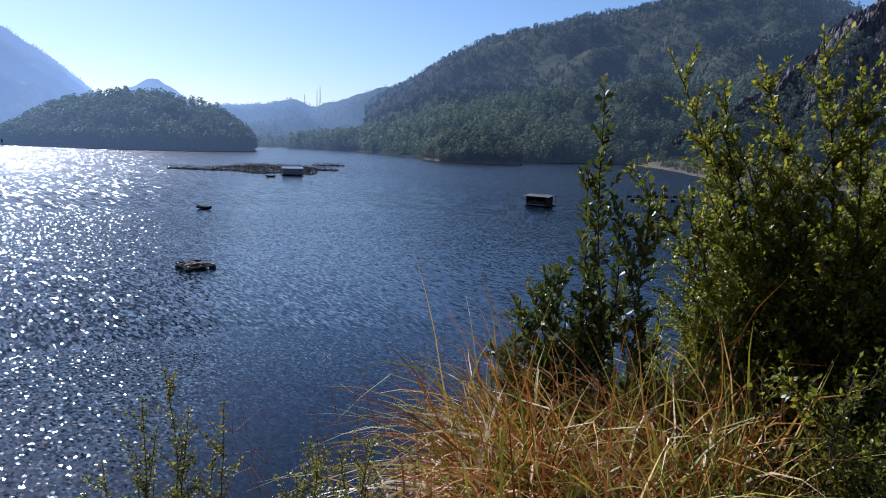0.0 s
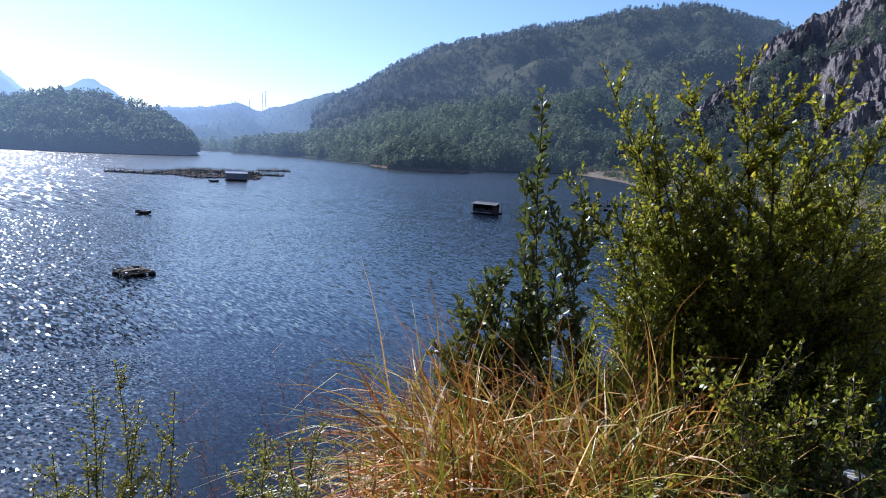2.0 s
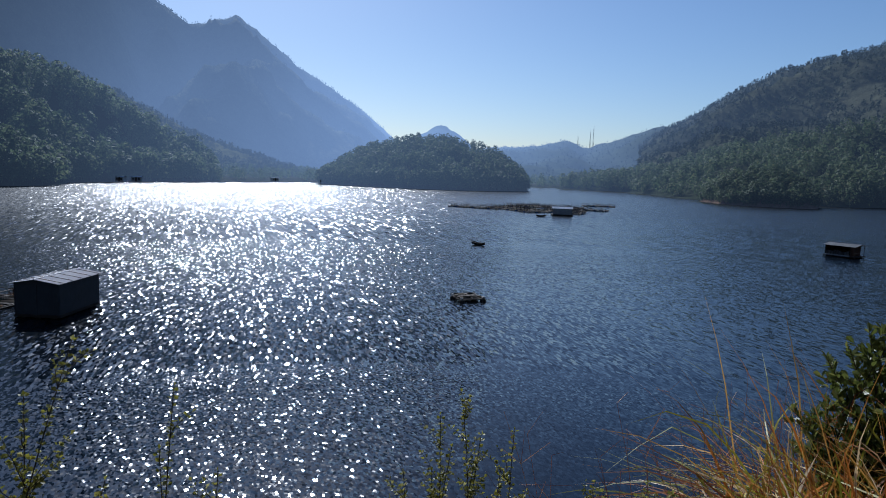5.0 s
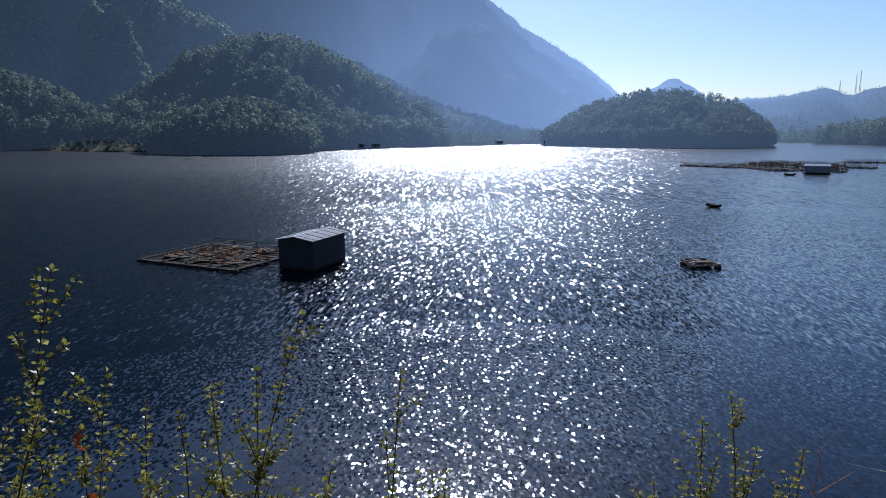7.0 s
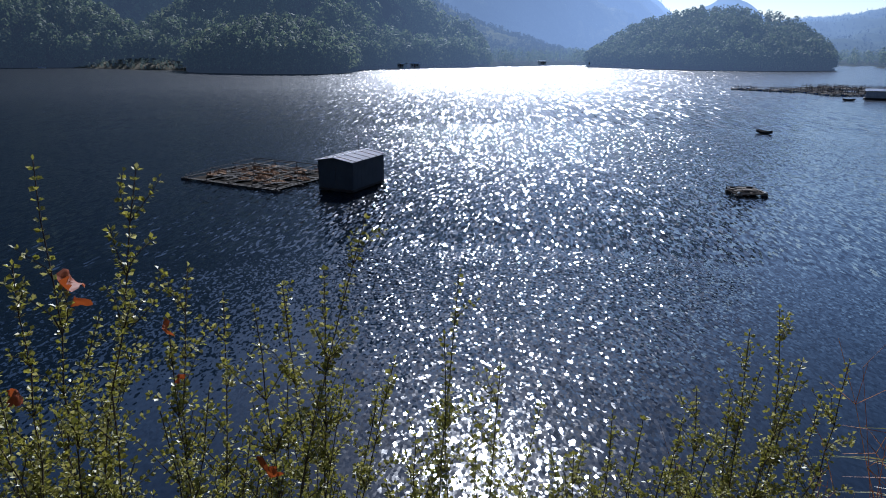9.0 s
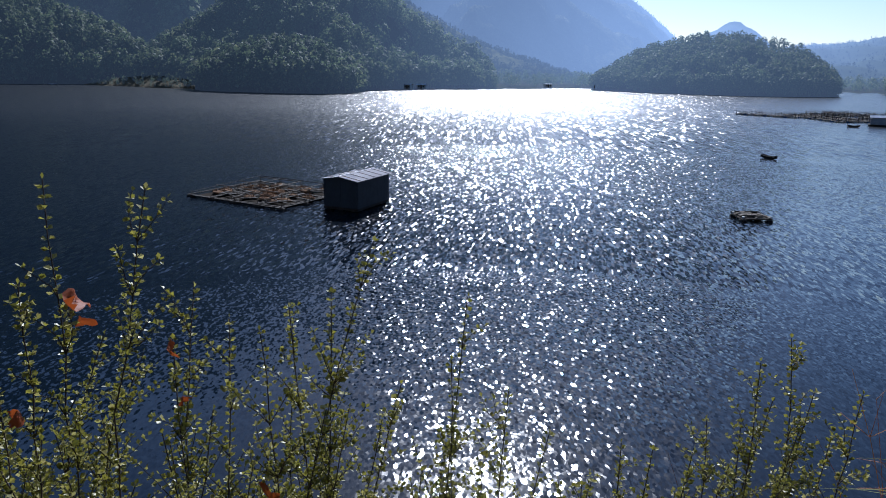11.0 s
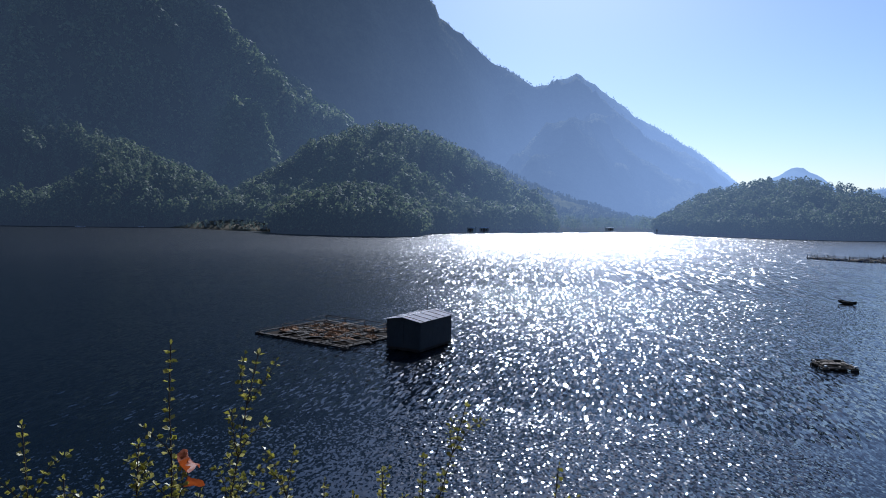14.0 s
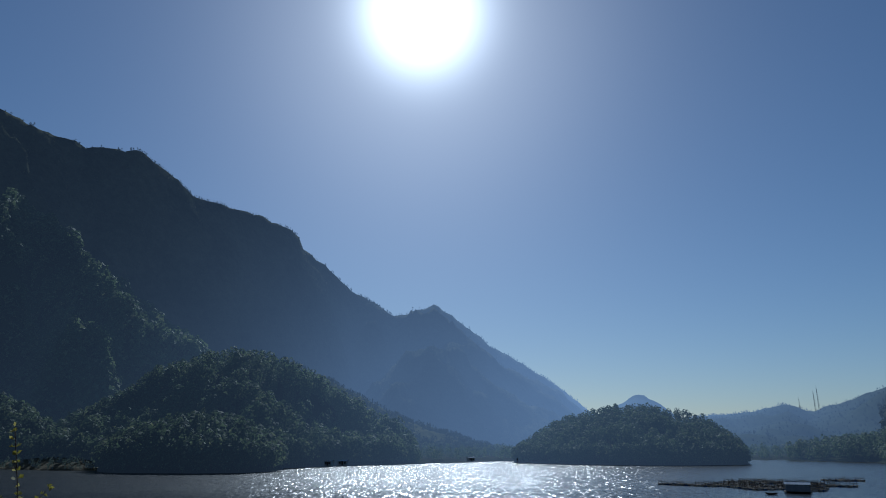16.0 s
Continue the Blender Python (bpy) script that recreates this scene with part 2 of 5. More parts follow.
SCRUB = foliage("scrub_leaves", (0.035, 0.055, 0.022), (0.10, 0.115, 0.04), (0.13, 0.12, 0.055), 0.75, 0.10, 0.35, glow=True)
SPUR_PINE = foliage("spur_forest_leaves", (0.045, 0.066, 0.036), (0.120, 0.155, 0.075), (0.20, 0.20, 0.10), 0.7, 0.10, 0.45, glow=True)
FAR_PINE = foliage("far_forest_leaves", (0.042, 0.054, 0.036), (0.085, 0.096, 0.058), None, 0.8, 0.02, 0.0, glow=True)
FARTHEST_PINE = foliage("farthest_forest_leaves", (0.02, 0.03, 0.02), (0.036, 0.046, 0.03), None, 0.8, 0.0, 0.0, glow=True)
RED_SOIL = mottled("red_bank_soil", (0.085, 0.058, 0.042), (0.21, 0.15, 0.105), 0.15, depth=0.4, glow=True)
PALE_BANK = mottled("pale_stony_bank", (0.034, 0.028, 0.022), (0.15, 0.12, 0.085), 0.22, depth=0.5, fine=5.0)
SAND = mottled("dry_grass_spit", (0.05, 0.045, 0.025), (0.15, 0.12, 0.065), 0.2, depth=0.6)


# ---- building helpers ----
def link_mesh(name, verts, faces, mat=None, parent=None, smooth=False):
    """One mesh object from arrays of corners and faces with equal corner counts."""
    me = bpy.data.meshes.new(name)
    verts, faces = np.asarray(verts, dtype=np.float32), np.asarray(faces, dtype=np.int32)
    k = faces.shape[1]
    me.vertices.add(len(verts))
    me.vertices.foreach_set("co", verts.ravel())
    me.loops.add(faces.size)
    me.loops.foreach_set("vertex_index", faces.ravel())
    me.polygons.add(len(faces))
    me.polygons.foreach_set("loop_start", np.arange(0, faces.size, k, dtype=np.int32))
    me.polygons.foreach_set("use_smooth", np.full(len(faces), smooth))
    me.update(calc_edges=True)
    if mat:
        me.materials.append(mat)
    ob = new(name, me)
    ob.parent = parent
    return ob


def part(name, bm, mat, parent=None, label=""):
    """Links a bmesh as one mesh object under a thing or a part."""
    me = bpy.data.meshes.new(name)
    bm.to_mesh(me)
    bm.free()
    me.materials.append(mat)
    ob = new(name, me)
    ob.parent = parent
    return tagged(ob, label)


def empty(name, m=None):
    ob = new(name)
    if m is not None:
        ob.matrix_world = m
    return ob


def box(bm, size, m=None, bevel=0.0):
    """A box of that size centred on the pose m, its edges worn by bevel."""
    got = bmesh.ops.create_cube(bm, size=1.0, matrix=(m or Matrix()) @ Matrix.Diagonal((*size, 1)))
    if bevel:
        edges = list({e for v in got["verts"] for e in v.link_edges})
        bmesh.ops.bevel(bm, geom=edges, offset=bevel, segments=1, affect="EDGES")
    return bm


def tube(bm, a, b, r0, r1=None, sides=8):
    """A round bar from a to b."""
    a, b = Vector(a), Vector(b)
    turn = (b - a).to_track_quat("Z", "Y").to_matrix().to_4x4()
    bmesh.ops.create_cone(bm, cap_ends=True, segments=sides, radius1=r0, radius2=r0 if r1 is None else r1, depth=(b - a).length,
                          matrix=Matrix.Translation((a + b) / 2) @ turn)
    return bm


def lattice(ix, iy, seed):
    n = (ix.astype(np.int64) * 374761393 + iy.astype(np.int64) * 668265263 + seed * 974711) & 0x7FFFFFFF
    n = ((n ^ (n >> 13)) * 1274126177) & 0x7FFFFFFF
    return (n ^ (n >> 16)) / 0x7FFFFFFF * 2 - 1


def value_noise(x, y, seed=0):
    fx, fy = np.floor(x), np.floor(y)
    u, v = x - fx, y - fy
    u, v = u * u * (3 - 2 * u), v * v * (3 - 2 * v)
    a, b = lattice(fx, fy, seed), lattice(fx + 1, fy, seed)
    c, d = lattice(fx, fy + 1, seed), lattice(fx + 1, fy + 1, seed)
    return (a * (1 - u) + b * u) * (1 - v) + (c * (1 - u) + d * u) * v


def fbm(x, y, octaves=5, seed=0, gain=0.5):
    x, y = np.asarray(x, dtype=float), np.asarray(y, dtype=float)
    total, amp = np.zeros(np.broadcast(x, y).shape), 1.0
    for k in range(octaves):
        total += amp * value_noise(x * 2 ** k + 17.3 * k, y * 2 ** k - 9.1 * k, seed + k)
        amp *= gain
    return total


EYE = 11.0


class Hill:
    """A slope that rises from a shore to a ridge, laid out by bearing round the viewpoint: rows of bearing (degrees to the left),
    distance of the foot, distance of the ridge and the angle under which the ridge stands."""

    def __init__(self, rows, crown=0.0, foot=-1.5, power=1.1, spurs=0.12, wave=120.0, crag=2.0, seed=1, broken=0.0):
        self.rows = np.array(sorted(rows), dtype=float)
        self.crown, self.foot, self.power, self.spurs, self.wave, self.crag, self.seed, self.broken = crown, foot, power, spurs, wave, crag, seed, broken

    def point(self, az, s):
        az, s = np.broadcast_arrays(np.asarray(az, dtype=float), np.asarray(s, dtype=float))
        r = self.rows
        base, ridge, el = (np.interp(az, r[:, 0], r[:, k]) for k in (1, 2, 3))
        top = EYE + ridge * np.tan(np.radians(el)) - self.crown
        dist = base + (ridge - base) * s
        if self.broken:
            dist = dist + self.broken * 0.9 * fbm(az * 0.45, s * 7, 5, self.seed + 7, 0.55) * np.clip(s * 5, 0, 1) * np.clip((1.05 - s) * 5, 0, 1)
        x, y = -dist * np.sin(np.radians(az)), dist * np.cos(np.radians(az))
        up = np.clip(s, 0, 1) ** self.power
        z = self.foot + (top - self.foot) * up
        mid = np.clip(4 * s * (1 - s), 0, 1)
        ridged = 1 - 2 * np.abs(fbm(x / self.wave, y / self.wave, 4, self.seed))
        z = z + mid * self.spurs * np.maximum(top, 4) * ridged
        z = z + self.crag * fbm(x / 14, y / 14, 3, self.seed + 9) * np.clip(s * 6, 0, 1)
        if self.broken:  # ledges and clefts of bare rock
            cleft = (1 - 2 * np.abs(fbm(x / 30, (y + z) / 30, 5, self.seed + 3, 0.6))) * self.broken * 0.6 + (1 - 2 * np.abs(fbm((x - z) / 8, (y + z) / 8, 5, self.seed + 5, 0.7))) * self.broken * 0.5
            cleft = cleft + (1 - 2 * np.abs(fbm((x + z) / 3.5, (y - z) / 3.5, 3, self.seed + 6, 0.6))) * self.broken * 0.22
            z = z + cleft * np.clip(s * 4, 0, 1)
        over = np.clip(s - 1, 0, None)
        z = z - over * np.maximum(top - self.foot, 1) * 1.3
        return x, y, z

    def mesh(self, name, mat, step=0.3, levels=44, back=1.6):
        az = np.arange(self.rows[0, 0], self.rows[-1, 0] + step * 0.5, step)
        s = np.concatenate([np.linspace(0, 1, levels), np.linspace(1, back, 8)[1:]])
        x, y, z = self.point(az[:, None], s[None, :])
        n, k = x.shape
        i = np.arange(n - 1)[:, None] * k + np.arange(k - 1)[None, :]
        faces = np.stack([i, i + k, i + k + 1, i + 1], axis=-1).reshape(-1, 4)
        return link_mesh(name, np.stack([x, y, z], -1).reshape(-1, 3), faces, mat, smooth=not self.broken)

    def scatter(self, count, rng, low=0.0, high=1.05, gaps=0.0, keep=None):
        """Places for trees, even over the ground, thinned by patchy gaps."""
        r = self.rows
        az = rng.uniform(max(r[0, 0], -46), min(r[-1, 0], 98), count * 3) if r[0, 0] < 98 else rng.uniform(r[0, 0], r[-1, 0], count * 3)
        s = rng.uniform(low, high, count * 3)
        s = np.where(rng.uniform(0, 1, count * 3) < 0.12, rng.uniform(low, 0.07, count * 3), s)  # close along the shore
        base, ridge = np.interp(az, r[:, 0], r[:, 1]), np.interp(az, r[:, 0], r[:, 2])
        dist = base + (ridge - base) * s
        ok = rng.uniform(0, 1, count * 3) * ridge.max() < dist
        x, y, z = self.point(az, s)
        ok &= z > 0.25
        if gaps:
            ok &= fbm(x / 45, y / 45, 3, self.seed + 31) > -1.0 + gaps
        if keep is not None:
            ok &= keep(az, s)
        ids = np.flatnonzero(ok)[:count]
        return np.stack([x, y, z], -1)[ids]


def crown_template(rng, clumps, conifer, big=1.0, slim=1.0):
    """A tree about 1 high: crooked tapered trunk and many small tilted leaf clumps with gaps between them."""
    verts, faces = [], []

    def tri(a, b, c):
        k = len(verts)
        verts.extend((a, b, c))
        faces.append((k, k + 1, k + 2))

    for k in range(3):
        a, b = k * 2.1, (k + 1) * 2.1
        tri((0.016 * math.cos(a), 0.016 * math.sin(a), -0.08), (0.016 * math.cos(b), 0.016 * math.sin(b), -0.08), (0.0, 0.0, 0.6))
    for k in range(clumps):
        h = 1.0 - 0.86 * (k + rng.uniform(0, 1)) / clumps
        wide = slim * (0.23 * (1.06 - h) ** 0.8 + 0.015) if conifer else slim * 0.30 * math.sqrt(max(0.04, 1 - ((h - 0.56) / 0.46) ** 2))
        a, rad = rng.uniform(0, 6.283), wide * rng.uniform(0.55, 1.1)
        c = np.array([rad * math.cos(a), rad * math.sin(a), h])
        out = np.array([math.cos(a), math.sin(a), 0.45 if conifer else 2.2 * (h - 0.45)]) + rng.normal(size=3) * 0.3
        out /= np.linalg.norm(out)
        u = np.cross(out, rng.normal(size=3))
        u /= np.linalg.norm(u)
        w = np.cross(out, u)
        size = big * rng.uniform(0.07, 0.14)
        q0 = rng.uniform(0, 2)
        tri(*[tuple(c + size * (u * math.cos(q0 + q) + w * math.sin(q0 + q)) * rng.uniform(0.75, 1.25)) for q in (0, 2.1, 4.2)])
    return np.array(verts), np.array(faces)


def forest(name, places, heights, templates, mat, rng, label):
    """A far wood: many trees in one mesh."""
    vs, fs, n = [], [], 0
    pick = rng.integers(0, len(templates), len(places))
    for t, (tv, tf) in enumerate(templates):
        sel = np.flatnonzero(pick == t)
        if not len(sel):
            continue
        h, a = heights[sel], rng.uniform(0, 6.283, len(sel))
        w = h * rng.uniform(0.8, 1.25, len(sel))
        ca, sa = np.cos(a)[:, None], np.sin(a)[:, None]
        x = (tv[None, :, 0] * ca - tv[None, :, 1] * sa) * w[:, None] + places[sel, 0:1]
        y = (tv[None, :, 0] * sa + tv[None, :, 1] * ca) * w[:, None] + places[sel, 1:2]
        z = tv[None, :, 2] * h[:, None] + places[sel, 2:3]
        vs.append(np.stack([x, y, z], -1).reshape(-1, 3))
        fs.append((tf[None] + n + np.arange(len(sel))[:, None, None] * len(tv)).reshape(-1, 3))
        n += len(sel) * len(tv)
    ob = link_mesh(name, np.concatenate(vs), np.concatenate(fs), mat)
    return tagged(ob, label, "trees", kind="stuff")


# ---- ground, water and hills ----
def disc(name, radius, z, mat, rings, label, category):
    verts, faces, sides = [(0, 0, z)], [], 96
    for k in range(1, rings + 1):
        r = radius * (k / rings) ** 2.5
        verts += [(r * math.cos(6.28318 * q / sides), r * math.sin(6.28318 * q / sides), z) for q in range(sides)]
    for q in range(sides):
        faces.append((0, 0, 1 + q, 1 + (q + 1) % sides))
    bm = bmesh.new()
    vs = [bm.verts.new(v) for v in verts]
    for q in range(sides):
        bm.faces.new((vs[0], vs[1 + q], vs[1 + (q + 1) % sides]))
        for k in range(1, rings):
            a, b = 1 + (k - 1) * sides, 1 + k * sides
            bm.faces.new((vs[a + q], vs[b + q], vs[b + (q + 1) % sides], vs[a + (q + 1) % sides]))
    return tagged(part(name, bm, mat), label, category, kind="structure")


disc("ground", 4600, -4.0, LAKEBED, 14, "muddy lake bed and flat valley ground reaching the horizon", "ground")
disc("water", 1500, 0.0, WATER, 14, "rippled dark blue lake water glittering in the sun", "water")

mountain = Hill([(20, 992, 1600, -0.3), (26, 961, 1550, 1.2), (27.8, 930, 1500, 2.7), (30.1, 899, 1450, 4.6), (33.3, 868, 1400, 6.7), (35.8, 837, 1350, 8.2),
                 (38.3, 818, 1320, 10.3), (40.2, 806, 1300, 11.5), (41.5, 800, 1290, 11.3), (43.8, 787, 1270, 10.5), (47.4, 960, 1200, 12.6),
                 (49.6, 920, 1150, 14.4), (52, 880, 1100, 16.1), (52.5, 872, 1090, 17.2), (54.7, 840, 1050, 18.2), (57.5, 816, 1020, 19),
                 (61.3, 784, 980, 19.6), (63.5, 760, 950, 21.2), (66.1, 744, 930, 22.4), (70.1, 720, 900, 22.2), (73.4, 704, 880, 22.9),
                 (76.2, 696, 870, 23.6), (85, 688, 860, 25), (95, 680, 850, 26), (112, 640, 800, 24), (135, 608, 760, 18)],
                crown=1, foot=3, power=0.9, spurs=0.20, wave=190, crag=4.0, seed=3)
spur = Hill([(50, 560, 740, 1.0), (57, 560, 740, 5.4), (61, 560, 750, 8.2), (66, 560, 760, 11.8), (70, 570, 770, 14.6), (74, 580, 780, 17.2), (80, 590, 790, 19.5),
             (90, 600, 800, 21.5), (105, 600, 800, 22), (130, 560, 760, 16)], crown=8, foot=2, power=1.05, spurs=0.30, wave=110, crag=5, seed=11)
pale_ridge = Hill([(30, 560, 640, -0.7), (35.5, 540, 640, 0.0), (40, 520, 640, 1.5), (44.6, 500, 650, 3.1), (49.3, 470, 660, 5.6), (52.6, 450, 660, 7.0), (58, 440, 660, 7.6)],
                  crown=5, foot=1, power=0.9, spurs=0.10, wave=80, crag=2, seed=15)
hill_c = Hill([(41.2, 395, 420, -1.45), (41.9, 390, 430, -0.9), (42.1, 388, 440, 0.3), (43.2, 385, 450, 1.2), (45.5, 380, 455, 2.4), (47.9, 372, 460, 3.5), (50.2, 350, 460, 4.9),
               (52.6, 335, 460, 6.1), (55.4, 330, 460, 6.8), (58.7, 335, 460, 6.6), (62.5, 345, 460, 5.3), (65.3, 360, 460, 3.2), (69, 390, 470, 1.0)],
              crown=8, power=0.85, spurs=0.24, wave=60, crag=2, seed=21)
hill_e = Hill([(65.9, 366, 378, -1.5), (66.6, 366, 385, -1.4), (67.8, 375, 420, -0.3), (70.8, 400, 480, 1.5), (73.8, 415, 520, 2.9), (78.6, 425, 560, 4.9), (82.3, 440, 570, 6.0),
               (85.4, 455, 580, 7.0), (87.4, 465, 590, 8.0), (95, 470, 600, 10), (110, 440, 580, 12), (130, 380, 560, 12)],
              crown=5, power=0.9, spurs=0.28, wave=70, crag=2, seed=25)
wooded_point = Hill([(51.2, 330, 345, -1.85), (51.5, 318, 345, -1.6), (53.1, 296, 340, 0.0), (55.9, 290, 335, 1.4), (59.3, 292, 335, 2.1), (63.5, 306, 345, 1.0), (66.0, 318, 350, -0.2),
                     (66.5, 322, 340, -1.6)], crown=8, power=0.6, spurs=0.1, wave=40, crag=1, seed=29)
lowland = Hill([(5, 560, 700, -0.6), (12, 500, 660, -0.75), (15, 480, 640, -0.8),  (26, 440, 620, -0.7), (31, 415, 600, -0.75), (35.5, 418, 600, -0.7), (40, 384, 600, -0.6), (44, 366, 600, -0.5), (49, 350, 600, -0.4), (51, 342, 600, -0.4), (56, 350, 600, 0.0)],
               crown=0, power=0.55, spurs=0.1, wave=50, crag=0.8, seed=33)
island = Hill([(15.45, 396, 405, -1.5), (15.8, 392, 410, -0.9), (16.2, 388, 420, -0.35), (17.2, 380, 430, 0.75), (19, 372, 440, 1.8), (21, 366, 445, 2.4), (23.2, 364, 445, 2.8), (25.5, 366, 445, 2.8),
               (27.8, 372, 445, 2.4), (30.1, 380, 445, 1.6), (32.6, 396, 445, 0.3), (34.2, 408, 445, -0.7), (35.5, 420, 440, -1.3)], crown=6, power=0.7, spurs=0.08, wave=50, crag=1.5, seed=37)
far_peak = Hill([(17.5, 1500, 2200, 0.5), (20.5, 1500, 2200, 1.8), (21.7, 1500, 2200, 2.8), (22.5, 1500, 2200, 3.35), (23.7, 1500, 2200, 3.8), (24.4, 1500, 2200, 3.4), (25.4, 1500, 2200, 2.9), (28, 1500, 2200, 1.4), (31, 1500, 2200, 0.2)],
                foot=5, crag=4, wave=300, seed=41)
far_hills = Hill([(2, 620, 1200, 3.0), (4.7, 640, 1200, 3.9), (5.2, 640, 1220, 4.2), (6.1, 650, 1250, 4.1), (7.5, 660, 1280, 3.6), (8.9, 680, 1300, 3.0), (10, 690, 1320, 2.7), (11.2, 700, 1350, 2.3), (12.9, 700, 1380, 2.9),
                  (14.1, 700, 1400, 2.6), (16.5, 700, 1450, 2.2), (18.7, 700, 1500, 2.15), (22, 700, 1500, 1.6), (27, 700, 1500, 0.5)], crown=4, foot=2, crag=3.0, wave=200, spurs=0.2, seed=45)
right_ridge = Hill([(7, 480, 1080, 2.5), (5.2, 480, 1080, 3.85), (3.4, 470, 1060, 4.7), (0, 450, 1030, 7.0), (-3.3, 440, 1000, 8.5), (-7, 440, 980, 9.3), (-10.4, 450, 970, 10.1), (-14.2, 460, 960, 10.5), (-16.6, 460, 950, 11.2),
                    (-19, 460, 950, 11.8), (-23.3, 450, 950, 12.0), (-26.2, 440, 950, 11.6), (-28.3, 430, 950, 10.9), (-31.1, 420, 950, 10.2), (-38, 400, 950, 9.0), (-48, 380, 950, 8)],
                   crown=5, foot=6, power=1.0, spurs=0.14, wave=170, crag=4, seed=51)
right_foot = Hill([(17, 540, 600, -0.9), (15, 490, 560, -0.7), (10.5, 473, 560, 0.0), (6.4, 424, 560, 0.8), (3.5, 370, 560, 1.4), (0, 340, 540, 2.6), (-4, 345, 520, 3.6), (-8, 345, 510, 4.2), (-11, 368, 500, 4.6), (-15, 385, 500, 5.0),
                   (-20, 400, 500, 5.3), (-28, 400, 500, 5.0), (-40, 400, 500, 5), (-50, 400, 500, 5)], crown=7, power=0.9, spurs=0.2, wave=70, crag=2, seed=55)
promontory = Hill([(3.0, 352, 366, -1.6), (2.0, 336, 352, -1.0), (0.5, 316, 340, 0.3), (-1.5, 305, 332, 0.9), (-3.2, 303, 330, 1.1), (-5.2, 303, 330, 0.2), (-6.2, 304, 328, -0.6), (-6.6, 312, 328, -1.8)],
                  crown=5, power=0.6, spurs=0.1, wave=30, crag=1, seed=59)
spit = Hill([(65.4, 350, 360, -1.75), (66.0, 346, 364, -1.3), (67.5, 350, 374, -0.95), (69.5, 362, 390, -0.85), (71.5, 384, 406, -1.0), (74, 402, 414, -1.5)], power=0.6, spurs=0.05, wave=20, crag=0.6, seed=71)
embankment = Hill([(-15.5, 372, 380, -1.6), (-17, 350, 380, -1.1), (-19, 300, 380, -1.0), (-22, 230, 380, -1.0), (-28, 215, 380, -1.0), (-36, 205, 380, -1.0), (-50, 150, 330, -1.2), (-66, 70, 200, -1.6), (-78, 40, 110, -2.4)],
                  power=0.5, spurs=0.12, wave=40, crag=0.8, seed=75)
rock_slope = Hill([(-17.8, 372, 382, -0.9), (-18.5, 372, 392, 0.2), (-20.0, 374, 408, 1.6), (-22, 376, 425, 2.4), (-24.5, 378, 440, 4.0), (-27, 378, 455, 6.6), (-29.5, 376, 465, 9.0), (-31.1, 374, 465, 10.3), (-32.5, 370, 465, 11.0),
                   (-34.3, 366, 465, 11.8), (-38, 360, 460, 13.5), (-46, 320, 430, 16), (-60, 200, 330, 19), (-80, 110, 240, 20)], crown=2, foot=2.5, power=0.85, spurs=0.16, wave=60, crag=3.0, seed=63, broken=6.5)
behind = Hill([(100, 70, 420, 12), (130, 40, 320, 14), (170, 22, 260, 18), (200, 18, 240, 20), (240, 18, 220, 20), (282, 40, 220, 20)], foot=8, power=0.9, spurs=0.1, wave=60, crag=2, seed=67)

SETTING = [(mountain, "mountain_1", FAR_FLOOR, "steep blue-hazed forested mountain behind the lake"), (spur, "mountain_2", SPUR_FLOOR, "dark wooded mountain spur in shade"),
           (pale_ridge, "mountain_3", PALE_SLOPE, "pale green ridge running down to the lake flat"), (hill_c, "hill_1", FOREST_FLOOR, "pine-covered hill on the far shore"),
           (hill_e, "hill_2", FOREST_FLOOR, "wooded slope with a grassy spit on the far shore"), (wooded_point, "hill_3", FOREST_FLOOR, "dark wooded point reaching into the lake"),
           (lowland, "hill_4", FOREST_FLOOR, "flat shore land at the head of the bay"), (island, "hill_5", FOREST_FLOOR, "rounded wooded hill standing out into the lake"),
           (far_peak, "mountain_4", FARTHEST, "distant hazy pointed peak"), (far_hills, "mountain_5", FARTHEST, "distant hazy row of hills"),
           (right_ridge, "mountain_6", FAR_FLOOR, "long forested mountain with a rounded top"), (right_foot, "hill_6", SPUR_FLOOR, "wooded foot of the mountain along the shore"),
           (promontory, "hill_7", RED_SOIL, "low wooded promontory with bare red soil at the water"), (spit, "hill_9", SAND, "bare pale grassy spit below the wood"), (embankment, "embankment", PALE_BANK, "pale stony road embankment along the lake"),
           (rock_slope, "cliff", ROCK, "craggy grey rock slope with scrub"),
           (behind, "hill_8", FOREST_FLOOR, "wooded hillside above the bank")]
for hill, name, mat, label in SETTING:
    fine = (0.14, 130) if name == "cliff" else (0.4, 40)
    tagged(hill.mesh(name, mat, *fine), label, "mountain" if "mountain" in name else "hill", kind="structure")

rng = np.random.default_rng(5)
BROAD = [crown_template(rng, 64, False, 0.72) for _ in range(6)]
TALL = [crown_template(rng, 66, True, 0.72, 0.85) for _ in range(3)] + [crown_template(rng, 66, False, 0.72, 0.9) for _ in range(7)]
SMALL = [crown_template(rng, 13, q % 4 == 0, 1.65, 0.9 if q % 4 == 0 else 1.15) for q in range(8)]


def wood(hill, name, count, low, high, templates, mat, label, gaps=0.0, top=1.05, keep=None):
    places = hill.scatter(count, rng, 0.0, top, gaps, keep)
    forest(name, places, rng.uniform(low, high, len(places)), templates, mat, rng, label)


